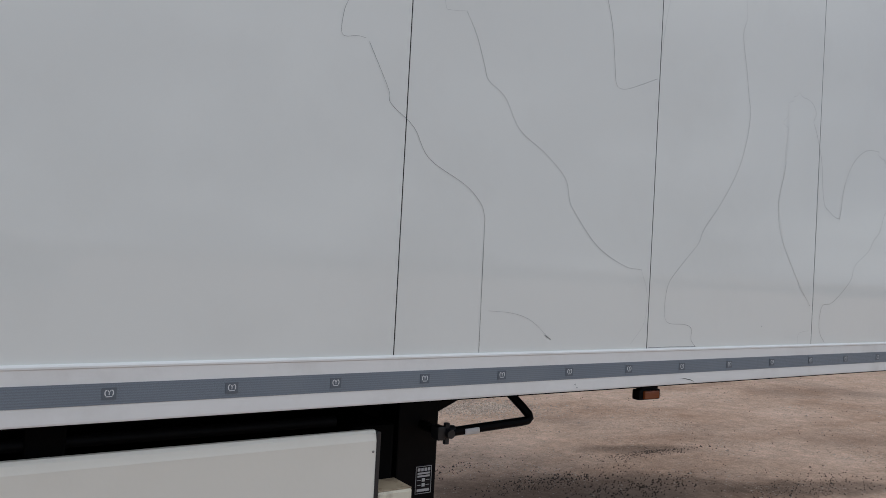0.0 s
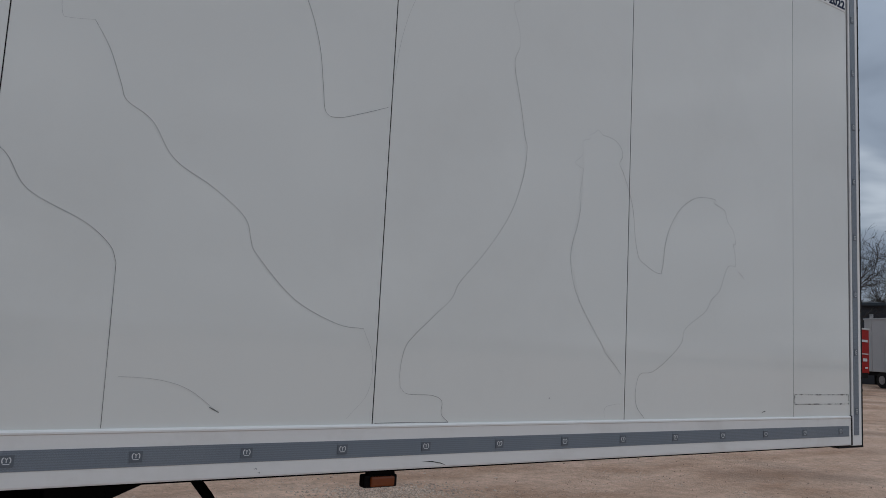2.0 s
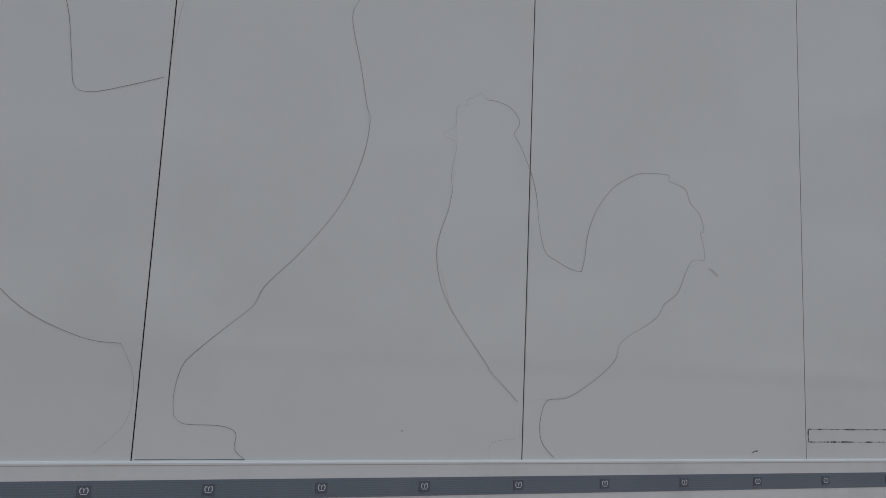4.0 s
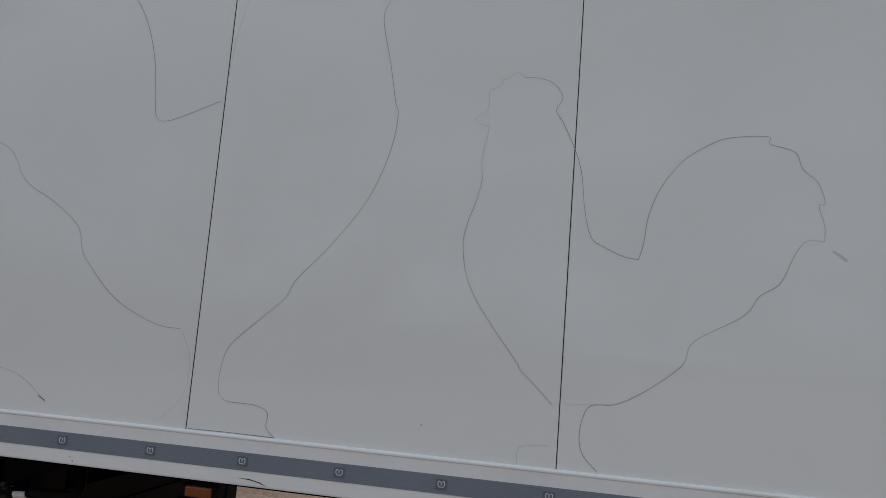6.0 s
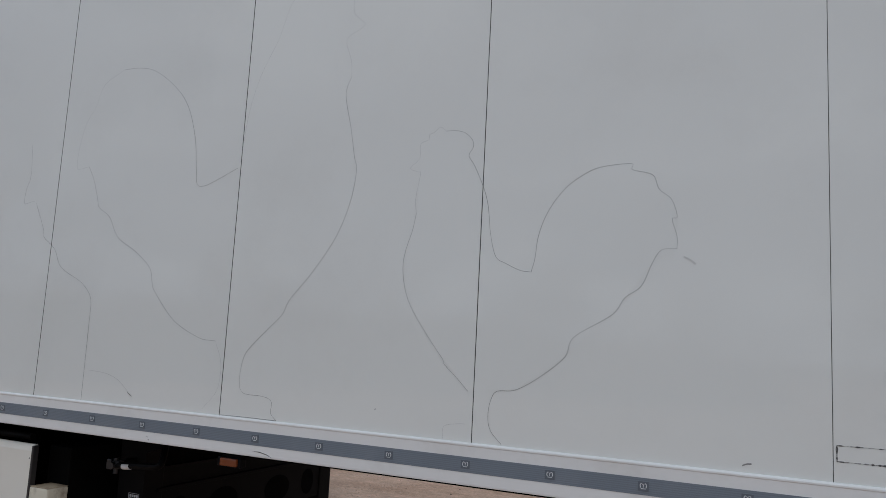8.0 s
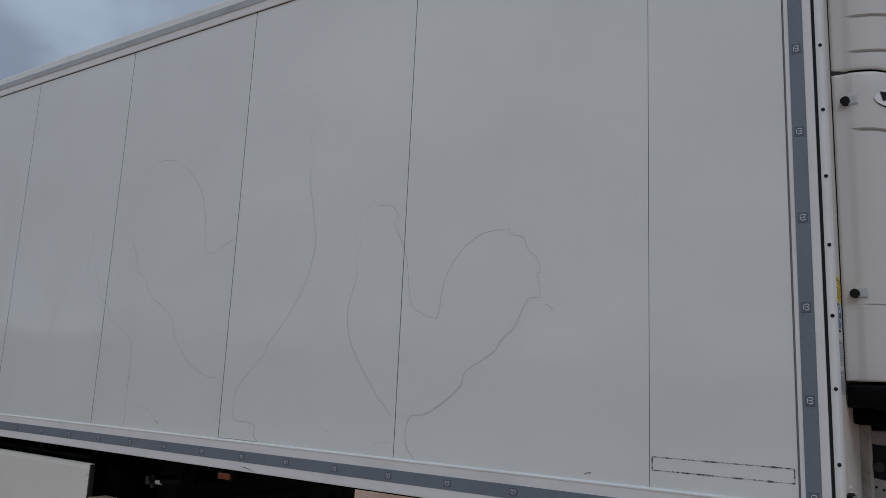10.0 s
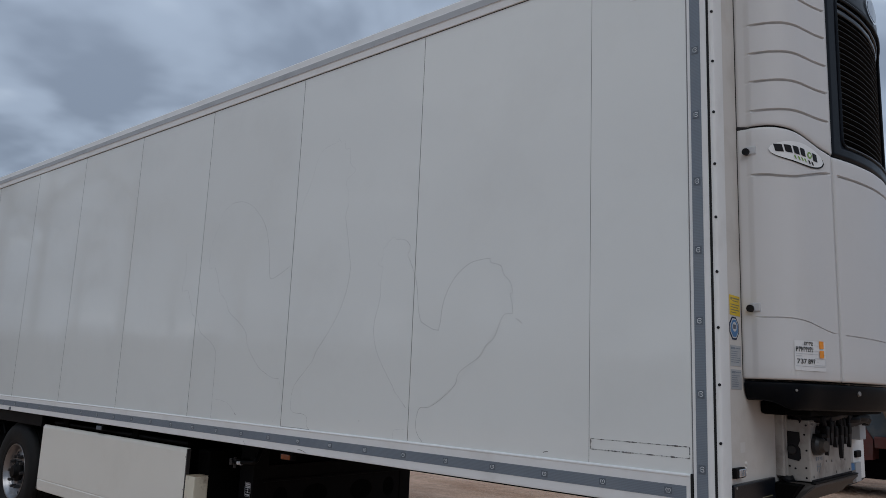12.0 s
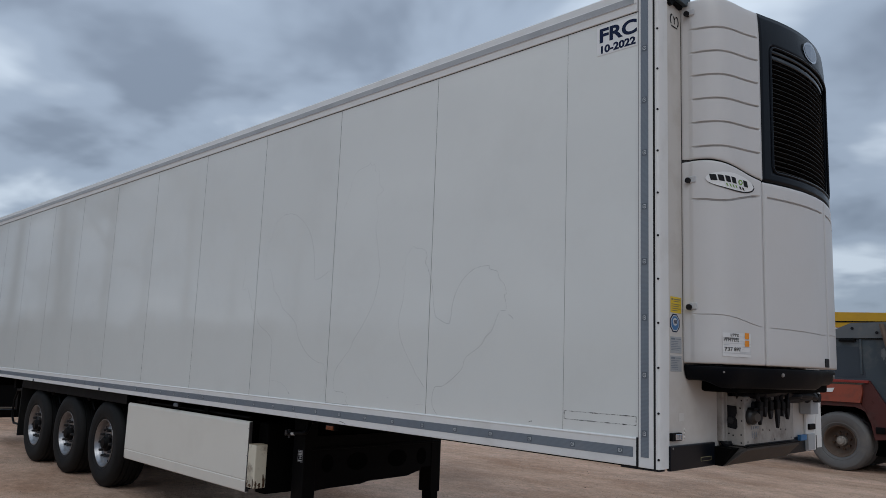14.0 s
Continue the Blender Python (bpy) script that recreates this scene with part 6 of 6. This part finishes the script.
def build_crane_boom():
    b = thing("yellow_boom", (-6.5, 15.2, 0), "long yellow steel machine boom behind the tipper", "machine")
    part("boom_beam", slab([(-1.0, 2.93), (9.0, 2.76), (9.0, 3.02), (-1.0, 3.32)], "y", -0.15, 0.25), CRANE, b, "yellow boom beam")
    part("boom_edge", slab([(-1.0, 3.05), (9.0, 2.86), (9.0, 2.885), (-1.0, 3.075)], "y", -0.165, -0.151), BLACK, b)
    part("boom_post", box(-1.0, -0.4, -0.2, 0.3, 0.0, 3.0, 0.03), CRANE, b)
    part("boom_post", box(8.3, 8.9, -0.2, 0.3, 0.0, 2.9, 0.03), CRANE, b)


build_crane_boom()


def build_far_trailer(at, turn, mat, label, length=9.0, stripes=True, top=3.95):
    t = thing("parked_box_trailer", at, label, "trailer", "parked trailers in the yard", turn=turn)
    part("box_body", box(-length / 2, length / 2, -1.25, 1.25, 1.0, top, 0.04), mat, t)
    for x in np.arange(-length / 2 + 0.6, length / 2, 1.1):
        part("side_post", box(x - 0.03, x + 0.03, -1.285, -1.245, 1.1, top - 0.05), mat, t)
        part("side_post", box(x - 0.03, x + 0.03, 1.245, 1.285, 1.1, top - 0.05), mat, t)
    part("top_frame", box(-length / 2 - 0.02, length / 2 + 0.02, -1.3, 1.3, top - 0.02, top + 0.07, 0.02), TARP, t, "pale roof edge")
    if stripes:
        part("pale_stripe", box(-length / 2 + 1.2, length / 2 - 1, -1.295, -1.286, 1.95, 2.03), BADGE, t)
        part("pale_mark", box(-length / 2 + 0.25, -length / 2 + 1.4, -1.295, -1.286, 3.0, 3.25), BADGE, t)
        x = length / 2 + 0.041
        for y0, y1, z0, z1 in ((-0.7, 0.9, 2.62, 2.74), (-0.6, -0.1, 2.80, 2.95), (-0.8, 1.0, 1.98, 2.03), (0.2, 0.8, 1.62, 1.78), (-0.6, -0.2, 1.25, 1.33), (0.5, 0.9, 1.25, 1.33)):
            part("pale_mark", box(x - 0.004, x + 0.004, y0, y1, z0, z1), PAPER, t)
    part("frame", box(-length / 2, length / 2, -1.1, 1.1, 0.75, 1.05, 0.02), BLACK, t)
    # near-black block added to stand in for the shadow below the trailer
    part("under_shade_block", box(-length / 2 + 0.3, length / 2 - 0.3, -0.8, 0.8, 0.18, 0.75, 0.03), VOID, t, "near-black block for the shadow under the frame")
    for x in (-length / 2 + 1.6, -length / 2 + 2.8, length / 2 - 1.5):
        for y in (-1.05, 1.05):
            w = part("wheel", rod((x, y - 0.15, 0.5), (x, y + 0.15, 0.5), 0.5, None, 20), RUBBER, t, "dark wheel")
            part("rim", rod((x, y - 0.16, 0.5), (x, y + 0.16, 0.5), 0.27, None, 16), STEEL, w)
    return t


build_far_trailer((34.49, 23.42, 0), -79.3, DEEP_RED, "deep red box trailer parked across the yard", 8.0, True, 3.28)
build_far_trailer((44.6, 20.2, 0), 66, TARP, "grey curtain-side trailer parked across the yard", 9.0, False, 4.3)
build_far_trailer((48.0, 10.0, 0), 66, TARP, "grey curtain-side trailer parked across the yard", 9.0, False)
build_far_trailer((27.0, 33.0, 0), 50, DEEP_RED, "deep red box trailer parked across the yard", 9.0)


def build_flatbed():
    t = thing("flatbed_trailer", (-20.6, 3.0, 0), "dark low flatbed trailer parked behind the white one", "trailer", turn=80)
    part("deck", box(-5, 5, -1.2, 1.2, 0.95, 1.30, 0.03), BLACK, t, "dark loading deck")
    part("frame", box(-4.8, 4.8, -1.1, 1.1, 0.16, 0.95, 0.02), VOID, t)
    part("headboard", box(-5, 5, -1.15, -1.05, 1.3, 1.75, 0.02), SHED, t, "dark side board")
    for k in range(-4, 5):
        part("board_stake", box(k * 1.1 - 0.04, k * 1.1 + 0.04, 1.2, 1.26, 1.0, 1.75), STEEL, t, "steel stake")
    part("pale_stripe", box(-4.6, 4.6, 1.205, 1.215, 1.12, 1.18), PAPER, t, "pale reflective stripe")
    for x in (-3.6, -2.4, 2.8):
        for y in (-0.95, 0.95):
            w = part("wheel", rod((x, y - 0.15, 0.45), (x, y + 0.15, 0.45), 0.45, None, 20), RUBBER, t, "dark wheel")
            part("rim", rod((x, y - 0.16, 0.45), (x, y + 0.16, 0.45), 0.25, None, 16), STEEL, w)


build_flatbed()


def build_shed():
    s = thing("dark_shed", (56.0, 33.0, 0), "long dark flat-roofed industrial shed", "building", turn=-58)
    part("wall", box(-34, 34, -7, 7, 0, 5.6, 0.05), SHED, s, "dark clad wall")
    part("roof", box(-34.3, 34.3, -7.3, 7.3, 5.6, 5.85, 0.05), SLATE, s, "thin dark roof edge")
    for k in range(-15, 16):
        w = part("window", box(k * 2.1 - 0.12, k * 2.1 + 0.12, -7.05, -6.99, 4.0, 5.0), PAPER, s, "narrow pale window")


build_shed()


# ---------------------------------------------------------------- bare trees and distance
def bare_tree(seed, height, tall=False):
    """A winter tree: trunk and limbs as tapered tubes, twigs thinner. tall: a long straight trunk with short limbs high up."""
    rng = random.Random(seed)
    trunk, crown_ = bmesh.new(), bmesh.new()

    def limb(bm, a, b, r0, r1, sides):
        d = (b - a).normalized()
        s = d.orthogonal().normalized()
        o = d.cross(s)
        rings = []
        for p, r in ((a, r0), (b, r1)):
            rings.append([bm.verts.new(p + (s * math.cos(t) + o * math.sin(t)) * r) for t in (2 * math.pi * k / sides for k in range(sides))])
        for k in range(sides):
            bm.faces.new((rings[0][k], rings[0][(k + 1) % sides], rings[1][(k + 1) % sides], rings[1][k]))

    def grow(a, d, length, r, level):
        p, n = a, (7 if tall and level == 0 else 4 if level < 2 else 3)
        wander = 0.03 if tall and level == 0 else 0.10 + 0.06 * level
        for k in range(n):
            d = (d + Vector((rng.uniform(-1, 1), rng.uniform(-1, 1), rng.uniform(-0.3, 0.8))) * wander).normalized()
            q = p + d * length / n
            ra, rb = r * (1 - 0.55 * k / n), r * (1 - 0.55 * (k + 1) / n)
            limb(trunk if level == 0 else crown_, p, q, ra, rb, 7 if level == 0 else (5 if level == 1 else 3))
            if level < (3 if tall else 4) and (k > (2 if tall else 0) or level > 0):
                for _ in range(2 if level < 3 else 1 + (k == n - 1)):
                    turn = rng.uniform(0, 2 * math.pi)
                    side = (d.orthogonal().normalized() * math.cos(turn) + d.cross(d.orthogonal()).normalized() * math.sin(turn))
                    grow(q, (d * rng.uniform(0.5, 0.9) + side * rng.uniform(0.5, 0.9)).normalized(), length * (rng.uniform(0.20, 0.34) if tall and level == 0 else rng.uniform(0.46, 0.66)), max(rb * (0.45 if tall and level == 0 else 0.6), 0.012), level + 1)
            p = q

    grow(Vector((0, 0, 0)), Vector((0, 0, 1)), height * (0.86 if tall else 0.55), height * (0.015 if tall else 0.022), 0)
    return trunk, crown_


TALL_TREES = ((-66.7, -18.5, 1.15), (-80.4, -23.7, 1.0), (-64.1, -21.2, 0.85), (-96.4, -26.3, 0.6), (-89.6, -35.2, 0.9), (-73.2, -32.7, 1.0), (-83.0, -44.2, 0.9), (-60.0, -38.0, 0.8), (-92.0, -19.5, 0.8))


def build_trees():
    spots = [[(52.5, 17.5), (47, 27.5), (60, 24), (55, 33), (66, 14), (44, 40), (66, 34)], [(50, 21.8), (58, 12), (62, 29), (49, 34), (72, 22), (40, 47), (34, 52)]]
    rng = random.Random(4)
    for kind in (0, 1):
        h = 12.6 - 1.6 * kind
        trunk, crown_ = bare_tree(11 + kind, h)
        first = None
        for x, y in spots[kind]:
            if first is None:
                first = thing("bare_tree", (x, y, -0.1), "bare leafless winter tree with a wide twiggy crown", "tree", "bare trees behind the yard")
                part("trunk", trunk, BARK, first, "dark bark trunk")
                part("crown", crown_, BARK, first, "dense bare twigs")
            else:
                c = copy_thing(first, pose(x, y, -0.1, 0, 0, rng.uniform(0, 360)))
                c.scale = [rng.uniform(0.8, 1.1)] * 3
        for x, y in ([(-38, -46), (-20, -58), (-9, -66)] if kind else [(-29, -50), (-48, -52), (4, -70)]):
            c = copy_thing(first, pose(x, y, -0.1, 0, 0, rng.uniform(0, 360)))
            c.scale = [rng.uniform(0.7, 1.0)] * 3
    # a row of tall trunks across the yard, mirrored in the side panels
    trunk, crown_ = bare_tree(31, 24.0, True)
    first = thing("bare_tree", (-70.0, -15.6, -0.1), "tall bare winter tree with a straight dark trunk", "tree", "tall bare trees beyond the yard")
    part("trunk", trunk, BARK, first, "straight dark trunk")
    part("crown", crown_, BARK, first, "sparse bare limbs and twigs")
    for x, y, k in TALL_TREES:
        copy_thing(first, pose(x, y, -0.1, 0, 0, rng.uniform(0, 360))).scale = (k, k, k * rng.uniform(0.9, 1.1))


build_trees()


def build_far_scrub():
    """A low uneven belt of scrub and woods all round the yard."""
    rng = random.Random(9)
    bm = bmesh.new()
    for k in range(4700):
        a = rng.uniform(0, 2 * math.pi)
        r = rng.uniform(95, 150)
        h = rng.uniform(1.5, 4.5) * (1 + 0.5 * math.sin(a * 7) * math.sin(a * 3 + 1)) * (1.0 if math.sin(a) > -0.05 else 0.5)
        if math.sin(a) < 0.05 and math.cos(a) < -0.35:
            r, h = rng.uniform(104, 116), rng.uniform(6.5, 7.3)
        if k >= 1500:
            # unseen low growth on the near side, added to darken the panels' reflections
            a, r = rng.uniform(radians(188), radians(262)), 26 + 84 * rng.random() ** 0.8
            h = rng.uniform(0.5, 1.3) + 0.028 * r
        c = Vector((r * math.cos(a), r * math.sin(a), 0))
        w = rng.uniform(1.5, 4.5)
        s = Vector((-math.sin(a), math.cos(a), 0))
        for _ in range(5):
            o = c + s * rng.uniform(-w, w) + Vector((rng.uniform(-1, 1), rng.uniform(-1, 1), 0))
            top = o + Vector((rng.uniform(-0.8, 0.8), rng.uniform(-0.8, 0.8), h * rng.uniform(0.6, 1.1)))
            e = s * rng.uniform(0.3, 1.0)
            f = Vector((math.cos(a), math.sin(a), 0)) * 0.4
            vs = [bm.verts.new(p) for p in (o - e, o + f, o + e, top)]
            for t in ((0, 1, 3), (1, 2, 3), (2, 0, 3)):
                bm.faces.new([vs[i] for i in t])
    tagged(part("far_scrub", bm, SCRUB), "low dark winter scrub round the yard, partly unseen and added", "scrub", kind="stuff")


build_far_scrub()


def lump(bm, rng, x, y, r, low, high):
    """One loose stone or clod: five sides rising to an off-centre top."""
    p = [bm.verts.new((x + r * 1.2 * math.cos(t) * rng.uniform(0.7, 1.2), y + r * math.sin(t) * rng.uniform(0.7, 1.2), -0.014)) for t in (0, 1.26, 2.51, 3.77, 5.03)]
    top = bm.verts.new((x + rng.uniform(-0.3, 0.3) * r, y + rng.uniform(-0.3, 0.3) * r, r * rng.uniform(low, high) - 0.006))
    for q in range(5):
        bm.faces.new((p[q], p[(q + 1) % 5], top))


def build_stones():
    rng = random.Random(5)
    bm = bmesh.new()
    heaps = ((-0.8, 6.4), (1.5, 8.2), (-2.5, 5.2), (3.5, 7.0), (5.0, 11.0), (0.5, 4.3))
    for k in range(7500):
        x, y = rng.uniform(-9, 14), rng.uniform(2.2, 20) if rng.random() < 0.8 else rng.uniform(-1, 3)
        if rng.random() < 0.35:
            hx, hy = heaps[k % len(heaps)]
            x, y = rng.gauss(hx, 1.0), rng.gauss(hy, 0.35)
        r = rng.uniform(0.004, 0.011) * (2.3 if rng.random() < 0.05 else 1)
        if k < 1700:
            # patch of coarser pale gravel
            x, y, r = rng.gauss(-0.2, 0.42), rng.gauss(5.0, 0.22), rng.uniform(0.006, 0.017)
        lump(bm, rng, x, y, r, 0.15, 0.45)
    tagged(part("loose_stones", bm, STONE), "small loose stones scattered on the sandy yard", "stones", kind="stuff")


def build_clods():
    """Dark crumbs of damp soil, thickest along two wheel tracks beside the trailer."""
    rng = random.Random(17)
    bm = bmesh.new()
    tracks = ((-1.35, 2.38, 0.40, 0.10), (-0.75, 1.95, 0.45, 0.12), (0.55, 1.35, 0.55, 0.16), (0.2, 2.7, 0.35, 0.07), (-2.6, 3.0, 0.6, 0.12))
    for k in range(2600):
        if rng.random() < 0.62:
            tx, ty, sx, sy = tracks[k % len(tracks)]
            x, y = rng.gauss(tx, sx), rng.gauss(ty, sy)
        else:
            x, y = rng.uniform(-7, 9), rng.uniform(0.3, 12)
        lump(bm, rng, x, y, rng.uniform(0.003, 0.009) * (2.0 if rng.random() < 0.04 else 1), 0.2, 0.7)
    tagged(part("soil_clods", bm, CLOD), "dark crumbs of damp soil on the yard", "soil", kind="stuff")


build_stones()
build_clods()
